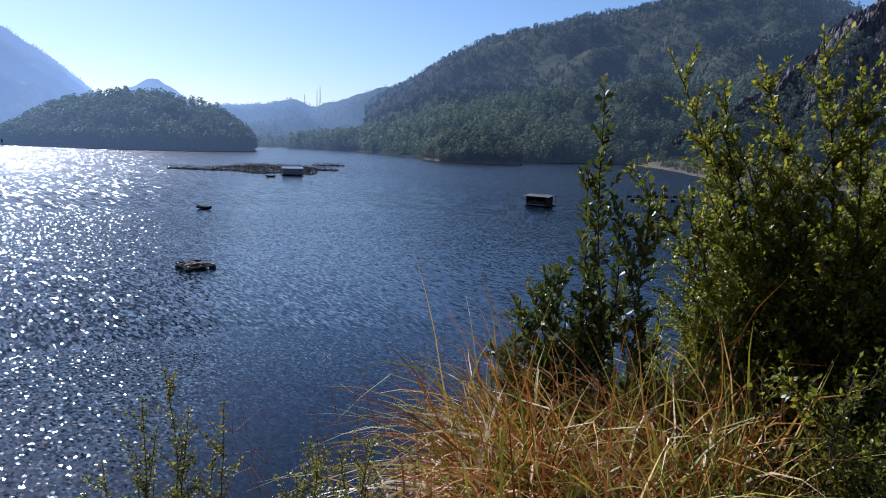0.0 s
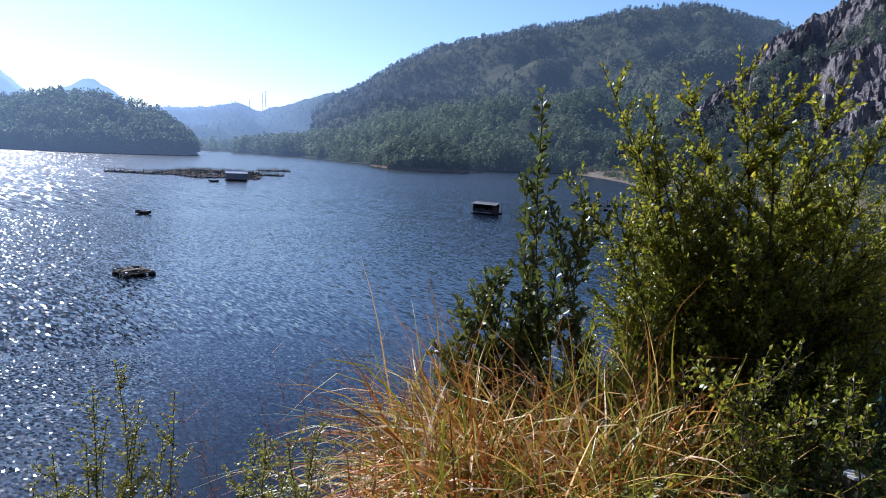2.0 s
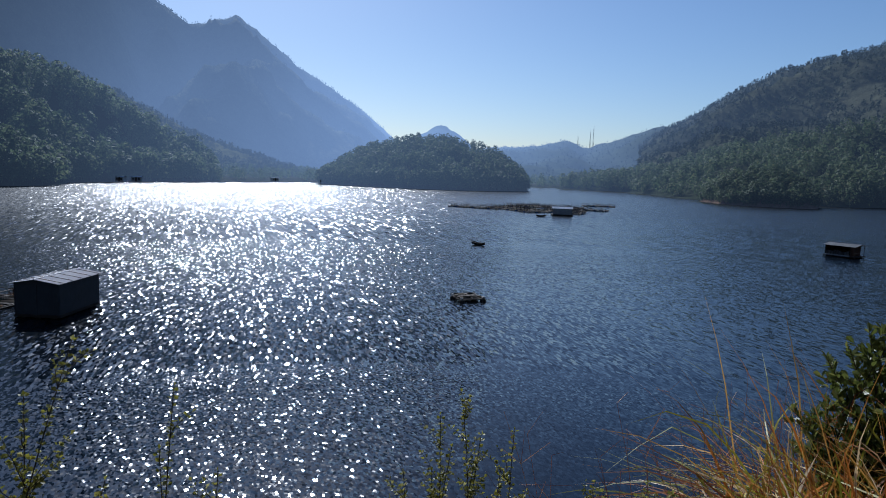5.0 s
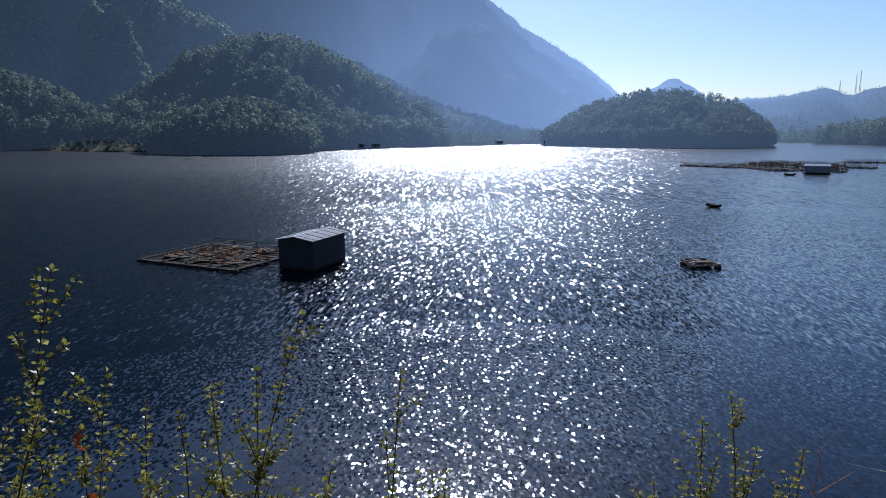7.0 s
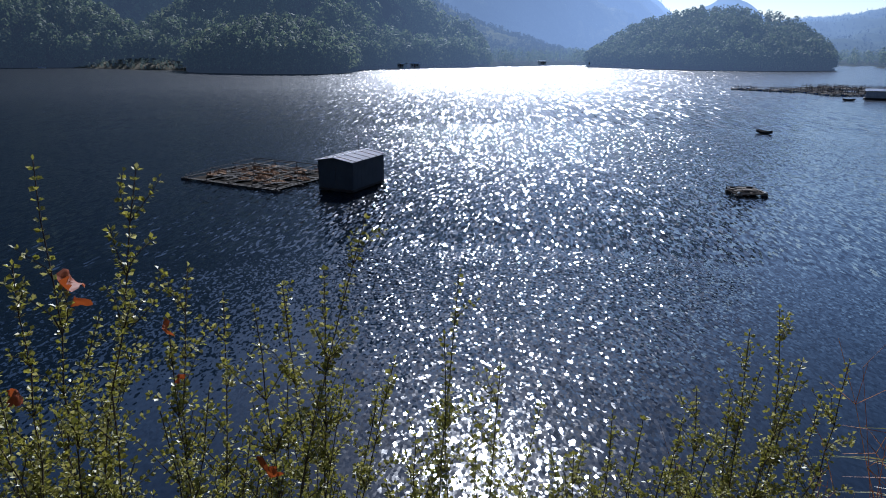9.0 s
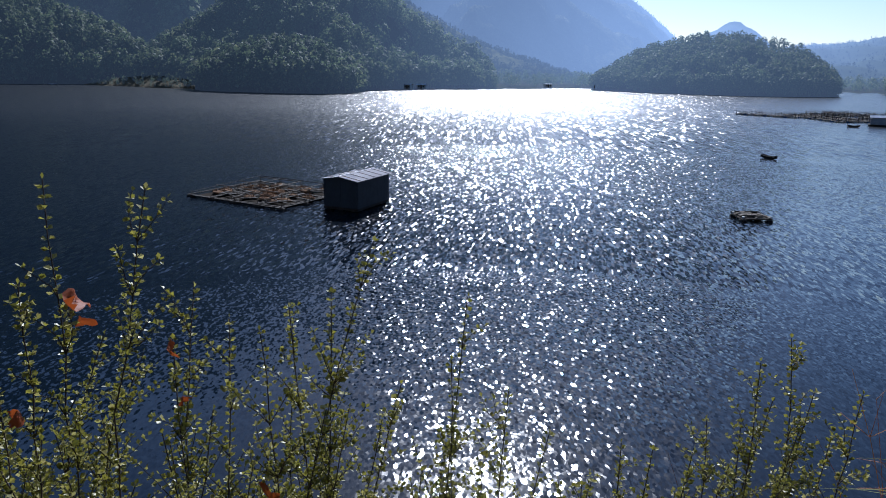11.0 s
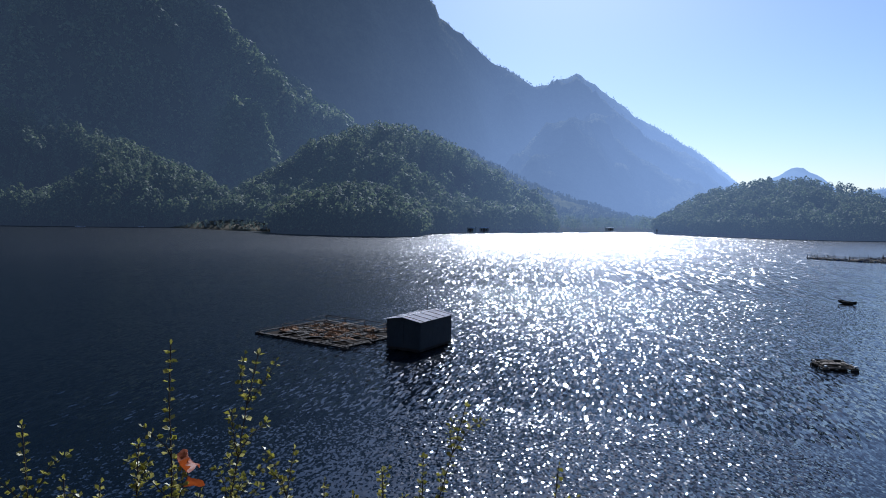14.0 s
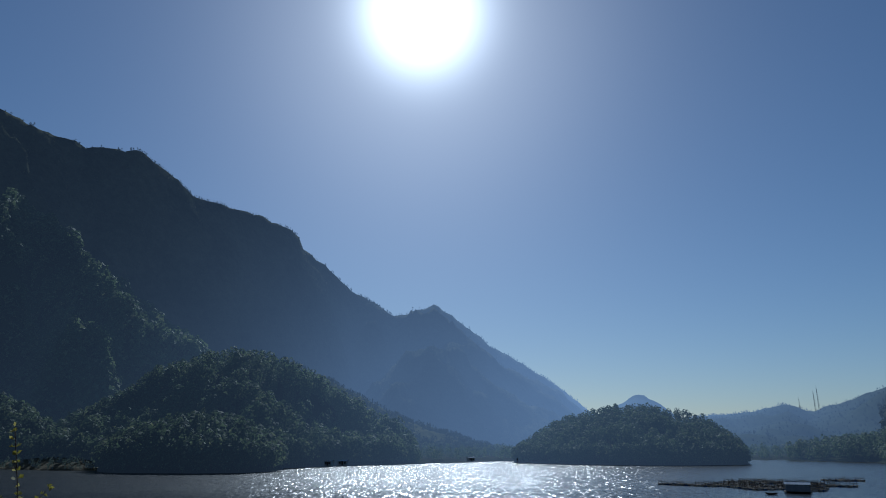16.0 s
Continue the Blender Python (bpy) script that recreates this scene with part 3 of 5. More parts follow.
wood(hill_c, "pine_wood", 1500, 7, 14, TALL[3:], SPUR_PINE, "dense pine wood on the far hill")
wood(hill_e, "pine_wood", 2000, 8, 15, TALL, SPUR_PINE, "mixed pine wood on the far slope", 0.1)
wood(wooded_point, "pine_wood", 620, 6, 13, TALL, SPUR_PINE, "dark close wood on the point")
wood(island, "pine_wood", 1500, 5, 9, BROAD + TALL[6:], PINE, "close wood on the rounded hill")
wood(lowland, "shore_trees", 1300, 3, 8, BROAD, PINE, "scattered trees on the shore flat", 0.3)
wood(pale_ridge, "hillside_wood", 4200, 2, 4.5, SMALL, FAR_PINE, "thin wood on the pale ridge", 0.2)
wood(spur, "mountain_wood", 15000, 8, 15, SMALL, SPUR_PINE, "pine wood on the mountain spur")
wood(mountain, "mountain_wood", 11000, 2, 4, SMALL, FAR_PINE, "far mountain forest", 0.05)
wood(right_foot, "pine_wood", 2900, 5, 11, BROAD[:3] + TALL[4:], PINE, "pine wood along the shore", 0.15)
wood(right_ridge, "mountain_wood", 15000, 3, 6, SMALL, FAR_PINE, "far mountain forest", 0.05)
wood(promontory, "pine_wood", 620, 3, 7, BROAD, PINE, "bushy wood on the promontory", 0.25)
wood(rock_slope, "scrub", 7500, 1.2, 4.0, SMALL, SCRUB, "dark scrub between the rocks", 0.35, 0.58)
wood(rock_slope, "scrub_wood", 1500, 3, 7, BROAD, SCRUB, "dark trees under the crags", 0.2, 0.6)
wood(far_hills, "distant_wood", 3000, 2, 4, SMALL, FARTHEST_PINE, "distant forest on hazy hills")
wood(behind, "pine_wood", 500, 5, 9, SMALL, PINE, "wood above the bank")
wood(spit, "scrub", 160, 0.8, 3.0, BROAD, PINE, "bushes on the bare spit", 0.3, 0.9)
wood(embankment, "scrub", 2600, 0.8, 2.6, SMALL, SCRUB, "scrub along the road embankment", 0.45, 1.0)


# ---- materials of built things ----
def wood_material(name, dark, light, along=(1, 8, 8), rough=0.8):
    m, nt, b = material(name, light, rough, 0.25)
    info = nt.nodes.new("ShaderNodeObjectInfo")
    grain = noise_node(nt, coords(nt, along), 3.0, 6, 0.65)
    stain = noise_node(nt, coords(nt), 1.3, 3)
    col = blend(nt, 0.5, ramp(nt, grain, [(0.3, dark), (0.7, light)]), ramp(nt, stain, [(0.35, dark), (0.65, light)]))
    col = blend(nt, 0.5, col, ramp(nt, info.outputs["Random"], [(0.0, tuple(c * 0.55 for c in dark)), (1.0, tuple(min(1, c * 1.3) for c in light))]), "OVERLAY")
    nt.links.new(col, b.inputs["Base Color"])
    bump(nt, b, grain, 0.5, 0.01)
    return m


GREY_WOOD = wood_material("weathered_wood", (0.09, 0.075, 0.06), (0.27, 0.23, 0.18))
DARK_WOOD = wood_material("wet_dark_wood", (0.030, 0.026, 0.022), (0.085, 0.072, 0.058))
BROWN_WOOD = wood_material("brown_boards", (0.06, 0.035, 0.025), (0.15, 0.09, 0.06))
ROOF_SHEET = wood_material("weathered_roof_sheet", (0.66, 0.60, 0.57), (0.88, 0.83, 0.78), (8, 1, 8), 0.7)
WHITE_SHEET = wood_material("white_roof_sheet", (0.55, 0.56, 0.58), (0.80, 0.80, 0.80), (8, 1, 8), 0.5)
WALL_SHEET = wood_material("dark_wall_sheet", (0.050, 0.062, 0.074), (0.080, 0.094, 0.108), (3, 3, 1), 0.6)
PALE_SHEET = wood_material("pale_wall_board", (0.22, 0.23, 0.24), (0.42, 0.42, 0.42), (8, 8, 1), 0.7)
NETTING = wood_material("old_netting", (0.10, 0.10, 0.10), (0.36, 0.35, 0.34), (6, 6, 6), 0.9)
RAFT_WOOD = wood_material("silted_raft_wood", (0.022, 0.018, 0.015), (0.085, 0.066, 0.048))
SILT = mottled("silted_netting", (0.008, 0.007, 0.006), (0.032, 0.023, 0.015), 1.2, 0.95, 0.04, 0.04)
DARK_ROOF = wood_material("grey_roof_sheet", (0.11, 0.115, 0.125), (0.22, 0.225, 0.235), (8, 1, 8), 0.6)
BLUE_PLASTIC = wood_material("faded_blue_plastic", (0.02, 0.06, 0.16), (0.05, 0.14, 0.30), (1, 1, 1), 0.45)
FOAM = wood_material("dirty_white_foam", (0.35, 0.34, 0.32), (0.62, 0.61, 0.58), (1, 1, 1), 0.9)
DRY_WEED = mottled("dry_weed", (0.07, 0.038, 0.02), (0.24, 0.125, 0.055), 2.0, 0.95, 0.05)
GREEN_PAINT = wood_material("chipped_green_paint", (0.008, 0.035, 0.026), (0.018, 0.075, 0.052), (1, 1, 6), 0.5)
STEEL = wood_material("dull_steel", (0.20, 0.20, 0.21), (0.38, 0.38, 0.39), (1, 1, 4), 0.5)
CONCRETE = mottled("pale_concrete", (0.30, 0.28, 0.25), (0.48, 0.45, 0.40), 0.8, 0.9, 0.01)


def corrugated(bm, along, across, m, pitch=0.15, depth=0.02, thick=0.012):
    """A waved roof sheet lying in the plane of m; the waves run along its x."""
    n = max(8, int(across / pitch * 4))
    rows = []
    for side in (0, 1):
        for e in (-0.5, 0.5):
            rows.append([bm.verts.new(m @ Vector((along * e, across * (k / n - 0.5), depth * math.sin(k * math.pi / 2) - thick * side))) for k in range(n + 1)])
    for k in range(n):
        bm.faces.new((rows[0][k], rows[1][k], rows[1][k + 1], rows[0][k + 1]))
        bm.faces.new((rows[2][k + 1], rows[3][k + 1], rows[3][k], rows[2][k]))
    return bm


def gable_wall(bm, width, eave, ridge, thick, m):
    """An end wall with a gable, standing on m's origin; its width runs along x."""
    prof = [(-width / 2, 0), (width / 2, 0), (width / 2, eave), (0, ridge), (-width / 2, eave)]
    a = [bm.verts.new(m @ Vector((x, -thick / 2, z))) for x, z in prof]
    b = [bm.verts.new(m @ Vector((x, thick / 2, z))) for x, z in prof]
    bm.faces.new(a)
    bm.faces.new(b[::-1])
    for k in range(5):
        q = (k + 1) % 5
        bm.faces.new((a[q], a[k], b[k], b[q]))
    return bm


def bars(parent, name, mat, pieces, label=""):
    """Round bars of one kind, each a part of its own: rows of start, end, radius."""
    for a, b, r in pieces:
        part(name, tube(bmesh.new(), a, b, r, sides=6), mat, parent, label)


def floating_hut(m):
    """The closed hut with sheet walls, a light roof and barrels under its deck."""
    hut = tagged(empty("floating_hut", m), "closed dark sheet-walled hut with pale tin roof, afloat", "hut")
    w, d, eave, ridge = 3.1, 4.9, 2.45, 2.70
    deck = part("deck", box(bmesh.new(), (w + 0.10, d + 0.10, 0.16), pose(0, 0, 0.13), 0.01), DARK_WOOD, hut)
    for k in range(12):
        part("plank", box(bmesh.new(), (w + 0.12, 0.38, 0.03), pose(0, -d / 2 + 0.2 + k * 0.41, 0.236), 0.006), DARK_WOOD, deck)
    for x in (-1.1, 0, 1.1):
        part("float", tube(bmesh.new(), (x, -d / 2, 0.0), (x, d / 2, 0.0), 0.22, sides=12), DARK_WOOD, hut, "dark barrel float")
    for y in (-d / 2, d / 2):
        part("end_wall", gable_wall(bmesh.new(), w, eave - 0.25, ridge - 0.25, 0.05, pose(0, y, 0.25)), WALL_SHEET, hut)
    for x in (-w / 2, w / 2):
        wall = part("side_wall", box(bmesh.new(), (0.05, d - 0.06, eave - 0.25), pose(x, 0, 0.25 + (eave - 0.25) / 2)), WALL_SHEET, hut)
        for k in range(9):
            part("batten", box(bmesh.new(), (0.008, 0.05, eave - 0.27), pose(x + math.copysign(0.028, x), -d / 2 + 0.15 + k * 0.575, 0.25 + (eave - 0.25) / 2), 0.004), WALL_SHEET, wall)
    for x in (-w / 2, 0, w / 2):
        part("batten", box(bmesh.new(), (0.06, 0.035, 2.15), pose(x * 0.98, -d / 2 - 0.042, 1.33), 0.004), WALL_SHEET, hut)
    tilt = math.degrees(math.atan2(ridge - eave, w / 2))
    run = math.hypot(ridge - eave, w / 2) + 0.22
    for sgn in (-1, 1):
        plane = pose(sgn * (w / 4 + 0.09), 0, (eave + ridge) / 2 + 0.0, 0, sgn * tilt, 0)
        roof = part("roof", corrugated(bmesh.new(), run, d + 0.5, plane), ROOF_SHEET, hut, "pale weathered tin roof sheet")
        for k in range(5):
            part("roof_batten", box(bmesh.new(), (run, 0.05, 0.03), plane @ pose(0, -d / 2 + 0.2 + k * 1.1, 0.035), 0.004), BROWN_WOOD, roof)
    part("ridge_cap", tube(bmesh.new(), (0, -d / 2 - 0.25, ridge + 0.03), (0, d / 2 + 0.25, ridge + 0.03), 0.05, sides=8), ROOF_SHEET, hut)
    part("aerial", tube(bmesh.new(), (-0.3, 1.6, ridge - 0.1), (-0.3, 1.6, ridge + 1.3), 0.025, 0.015, 6), DARK_WOOD, hut)
    part("door", box(bmesh.new(), (0.04, 0.75, 1.75), pose(-w / 2 - 0.05, 0.6, 1.15), 0.006), DARK_WOOD, hut)
    return hut


def cage_raft(m, wide, deep, nx, ny, seed, weeds=True):
    """A grid of walkways round square net pens, with rails, loose boards and dried weed heaped on it."""
    r = random.Random(seed)
    raft = tagged(empty("cage_raft", m), "old timber net-pen raft heaped with boards and dry weed", "raft")
    for k in range(ny + 1):
        y = deep * k / ny
        for q in (-0.13, 0.13):
            part("walkway_board", box(bmesh.new(), (wide + r.uniform(-0.2, 0.5), 0.12, 0.07), pose(-wide / 2 + r.uniform(-0.1, 0.1), y + q, 0.16, 0, r.uniform(-0.4, 0.4), r.uniform(-0.6, 0.6)), 0.008), RAFT_WOOD, raft)
    for k in range(nx + 1):
        x = -wide * k / nx
        for q in (-0.15, 0.15):
            part("cross_board", box(bmesh.new(), (0.11, deep + r.uniform(-0.2, 0.4), 0.06), pose(x + q, deep / 2, 0.235, r.uniform(-0.3, 0.3), 0, r.uniform(-0.6, 0.6)), 0.008), RAFT_WOOD, raft)
        for j in range(ny + 1):
            part("float", tube(bmesh.new(), (x - 0.4, deep * j / ny, 0.0), (x + 0.4, deep * j / ny, 0.0), 0.19, sides=10), DARK_WOOD, raft)
    for k in range(nx + 1):
        for j in (0, ny):
            x, y = -wide * k / nx, deep * j / ny
            part("post", tube(bmesh.new(), (x, y, 0.1), (x + r.uniform(-0.05, 0.05), y, 0.75 if j else 0.42), 0.035, sides=6), RAFT_WOOD, raft)
    bars(raft, "rail", RAFT_WOOD, [((-wide, deep, 0.72), (-wide / 2, deep + 0.05, 0.75), 0.03), ((-wide / 2, deep, 0.75), (0, deep, 0.68), 0.03),
                                   ((-wide, 0.0, 0.40), (-wide, deep, 0.72), 0.025)])
    bars(raft, "pipe_rail", GREY_WOOD, [((-wide, deep * f, 0.62), (-wide * g, deep * f + 0.1, 0.66), 0.035) for f, g in ((0.98, 0.5), (0.66, 0.0), (0.34, 0.3))]
         + [((-wide * f, deep * 0.3, 0.60), (-wide * f - 0.1, deep, 0.68), 0.035) for f in (0.25, 0.5, 0.75)], "pale pipe rail over the pens")
    for f in (0.25, 0.5, 0.75):
        for g in (0.34, 0.66, 0.98):
            part("rail_post", tube(bmesh.new(), (-wide * f, deep * g, 0.2), (-wide * f, deep * g, 0.68), 0.03, sides=6), GREY_WOOD, raft)
    for j in range(nx * ny if weeds else 0):
        cx, cy = -wide / nx * (j % nx + 0.5), deep / ny * (j // nx + 0.5)
        bm = bmesh.new()
        bmesh.ops.create_grid(bm, x_segments=9, y_segments=9, size=0.5)
        for v in bm.verts:
            v.co = Vector((cx + v.co.x * (wide / nx - 0.5), cy + v.co.y * (deep / ny - 0.5), 0.10 + 0.05 * noise.noise(Vector((v.co.x * 4 + j * 7, v.co.y * 4, seed)))))
        bmesh.ops.solidify(bm, geom=bm.faces[:], thickness=0.03)
        part("net_cover", bm, SILT, raft, "silted brown net over the pen")
    for k in range(60 if weeds else 12):
        x, y = -r.uniform(0.4, wide - 1.6), r.uniform(0.8, deep - 0.6)
        part("loose_board", box(bmesh.new(), (r.uniform(0.8, 2.6), r.uniform(0.08, 0.2), 0.035), pose(x, y, 0.30 + 0.10 * r.random(), r.uniform(-3, 3), r.uniform(-5, 5), r.choice((0, 90, 20, 70)) + r.uniform(-14, 14)), 0.004), RAFT_WOOD, raft)
    if weeds:
        for k in range(40):
            x, y = -r.uniform(0.4, wide - 1.2), r.uniform(0.9, deep - 0.4)
            bm = bmesh.new()
            bmesh.ops.create_icosphere(bm, subdivisions=2, radius=1.0)
            sx, sy, sz = r.uniform(0.35, 0.8), r.uniform(0.25, 0.5), r.uniform(0.10, 0.22)
            for v in bm.verts:
                w = 1 + 0.45 * noise.noise(v.co * 2.3 + Vector((k * 3.1, 0, seed)))
                v.co = Vector((v.co.x * sx * w + x, v.co.y * sy * w + y, 0.27 + max(-0.05, v.co.z * sz * w)))
            part("weed_mound", bm, DRY_WEED, raft, "heap of dry brown weed")
            blades = bmesh.new()
            for b in range(26):
                a, t = r.uniform(0, 6.28), r.uniform(0.2, 0.9)
                p = Vector((x + sx * t * math.cos(a), y + sy * t * math.sin(a), 0.3))
                q = p + Vector((r.uniform(-0.2, 0.2), r.uniform(-0.2, 0.2), r.uniform(0.15, 0.45)))
                n = Vector((0.02, 0.012, 0))
                blades.faces.new([blades.verts.new(v) for v in (p - n, p + n, q)])
            tagged(part("weed_tuft", blades, DRY_WEED, raft), kind="stuff")
    return raft


def porch_hut(m):
    """The open-fronted hut: brown end wall, netting hung along the front, a porch under one end of its roof."""
    hut = tagged(empty("porch_hut", m), "low brown floating hut with netted front and flat roof", "hut")
    w, d = 3.5, 3.2
    part("deck", box(bmesh.new(), (w + 0.9, d + 0.3, 0.14), pose(0.2, 0, 0.18), 0.01), DARK_WOOD, hut)
    for y in (-1.1, 0, 1.1):
        part("float", tube(bmesh.new(), (-w / 2, y, 0), (w / 2 + 0.5, y, 0), 0.2, sides=10), DARK_WOOD, hut)
    part("back_wall", box(bmesh.new(), (w, 0.05, 1.45), pose(0, d / 2, 0.97)), BROWN_WOOD, hut)
    for x in (-w / 2, w / 2):
        for k in range(8):
            part("wall_board", box(bmesh.new(), (0.04, d / 8 - 0.012, 1.45 + 0.02 * (k % 3)), pose(x, -d / 2 + d / 16 + k * d / 8, 0.975), 0.004), BROWN_WOOD, hut)
    for k in range(5):
        part("post", box(bmesh.new(), (0.08, 0.08, 1.5), pose(-w / 2 + k * w / 4, -d / 2, 1.0), 0.006), DARK_WOOD, hut)
    part("beam", box(bmesh.new(), (w, 0.1, 0.12), pose(0, -d / 2, 1.66), 0.006), DARK_WOOD, hut)
    r = random.Random(4)
    for k in range(9):
        bm = bmesh.new()
        x0, top, low = -w / 2 + 0.12 + k * 0.37, r.uniform(0.9, 1.15), r.uniform(0.28, 0.4)
        cols = [[bm.verts.new((x0 + 0.33 * u / 4, -d / 2 - 0.06 - 0.05 * math.sin(u * 1.9 + k), low + (top - low - 0.1 * math.sin(u * 0.78)) * v / 3)) for v in range(4)] for u in range(5)]
        for u in range(4):
            for v in range(3):
                bm.faces.new((cols[u][v], cols[u + 1][v], cols[u + 1][v + 1], cols[u][v + 1]))
        bmesh.ops.solidify(bm, geom=bm.faces[:], thickness=0.02)
        part("hanging_net", bm, NETTING, hut, "grey net hung over the front")
    part("front_sill", box(bmesh.new(), (w, 0.14, 0.16), pose(0, -d / 2 - 0.1, 0.3), 0.01), PALE_SHEET, hut)
    for y in (-d / 2 + 0.1, d / 2 - 0.1):
        part("porch_post", tube(bmesh.new(), (w / 2 + 0.55, y, 0.2), (w / 2 + 0.55, y, 1.62), 0.04), GREY_WOOD, hut)
    part("porch_rail", tube(bmesh.new(), (w / 2 + 0.55, -d / 2 + 0.1, 0.75), (w / 2 + 0.55, d / 2 - 0.1, 0.75), 0.03), GREY_WOOD, hut)
    for sgn in (-1, 1):
        part("roof", corrugated(bmesh.new(), w + 1.2, d / 2 + 0.35, pose(0.25, sgn * (d / 4 + 0.1), 1.86, -sgn * 9, 0, 0), 0.2), DARK_ROOF, hut, "grey roof sheet")
    part("ridge_cap", tube(bmesh.new(), (-w / 2 - 0.35, 0, 2.02), (w / 2 + 0.85, 0, 2.02), 0.05), DARK_ROOF, hut)
    return hut


def small_raft(m):
    raft = tagged(empty("small_raft", m), "square timber raft of stacked poles on dark floats", "raft")
    r = random.Random(9)
    for k in range(11):
        y = -1.1 + k * 0.22
        part("pole", tube(bmesh.new(), (-1.3 - r.random() * 0.2, y, 0.22), (1.3 + r.random() * 0.2, y + r.uniform(-0.06, 0.06), 0.22 + r.uniform(-0.03, 0.05)), 0.07, sides=7), GREY_WOOD, raft)
    for x in (-1.1, 0, 1.1):
        part("cross_pole", tube(bmesh.new(), (x, -1.25, 0.33), (x + r.uniform(-0.1, 0.1), 1.3, 0.34), 0.06, sides=7), GREY_WOOD, raft)
    for x in (-1.15, 1.15):
        for y in (-1.1, 1.1):
            part("float", box(bmesh.new(), (0.5, 0.55, 0.36), pose(x, y, 0.02, 0, 0, r.uniform(-8, 8)), 0.06), DARK_WOOD, raft, "dark foam float")
            part("corner_block", box(bmesh.new(), (0.22, 0.2, 0.18), pose(x * 1.02, y * 1.02, 0.36), 0.03), FOAM, raft, "dirty white block")
    for k in range(14):
        part("loose_board", box(bmesh.new(), (r.uniform(0.7, 1.9), 0.14, 0.04), pose(r.uniform(-0.6, 0.6), r.uniform(-0.7, 0.8), 0.43 + 0.02 * k / 3, r.uniform(-4, 4), r.uniform(-5, 5), r.uniform(-40, 40)), 0.005), GREY_WOOD, raft)
    part("side_board", box(bmesh.new(), (2.7, 0.05, 0.22), pose(0, 1.28, 0.36), 0.005), DARK_WOOD, raft)
    return raft


def rowing_boat(m, length=2.5, mat=DARK_WOOD, label="small dark wooden rowing boat lying empty"):
    boat = tagged(empty("rowing_boat", m), label, "boat")
    bm = bmesh.new()
    rings, n = [], 12
    for k in range(n + 1):
        t = k / n
        half = 0.48 * math.sin(math.pi * min(0.98, 0.12 + 0.86 * t) ** 0.75) ** 0.6
        rise = 0.14 * (2 * t - 1) ** 2
        prof = [(-half, 0.36 + rise), (-half * 0.86, 0.06 + rise), (0, -0.06 + rise * 1.4), (half * 0.86, 0.06 + rise), (half, 0.36 + rise)]
        rings.append([bm.verts.new((length * (t - 0.5), y, z)) for y, z in prof])
    for k in range(n):
        for q in range(4):
            bm.faces.new((rings[k][q], rings[k + 1][q], rings[k + 1][q + 1], rings[k][q + 1]))
    bm.faces.new(rings[0])
    bm.faces.new(rings[-1][::-1])
    bmesh.ops.recalc_face_normals(bm, faces=bm.faces[:])
    bmesh.ops.solidify(bm, geom=bm.faces[:], thickness=0.035)
    part("hull", bm, mat, boat)
    for x in (-0.3, 0.12, 0.32):
        part("thwart", box(bmesh.new(), (0.2, 0.8, 0.035), pose(x * length, 0, 0.27), 0.005), GREY_WOOD, boat)
    bars(boat, "oar", GREY_WOOD, [((-0.8, 0.1, 0.33), (0.9, 0.22, 0.36), 0.022)])
    return boat


def fish_cage():
    """One square net pen with plank walks on barrels, corner and middle posts, rails and a net hung inside."""
    cage = tagged(empty("fish_cage"), "square fish pen of planks on pale floats with posts", "fish cage", "fish farm pens")
    s = 2.4
    r = random.Random(12)
    for k in range(4):
        m = pose(0, 0, 0, 0, 0, 90 * k)
        for q in (0.0, 0.32):
            part("walk_plank", box(bmesh.new(), (2 * s + 0.6, 0.20, 0.06), m @ pose(0, s + q - 0.1, 0.34 + 0.005 * k, 0, 0, r.uniform(-0.8, 0.8)), 0.006), GREY_WOOD, cage)
        for x in (-1.6, 0.0, 1.6):
            part("barrel", tube(bmesh.new(), m @ Vector((x - 0.42, s + 0.05, 0.1)), m @ Vector((x + 0.42, s + 0.05, 0.1)), 0.24, sides=10), FOAM if x else BLUE_PLASTIC, cage, "barrel float")
        for x in (-s, 0.0):
            part("post", tube(bmesh.new(), m @ Vector((x, s, 0.3)), m @ Vector((x + r.uniform(-0.06, 0.06), s, 1.1 + r.uniform(-0.15, 0.35))), 0.06, sides=6), DARK_WOOD, cage)
        part("rail", tube(bmesh.new(), m @ Vector((-s, s, 0.76)), m @ Vector((s, s, 0.80)), 0.03, sides=5), DARK_WOOD, cage)
        bm = bmesh.new()
        box(bm, (2 * s - 0.3, 0.02, 0.6), m @ pose(0, s - 0.3, -0.08))
        part("net", bm, NETTING, cage)
    return cage


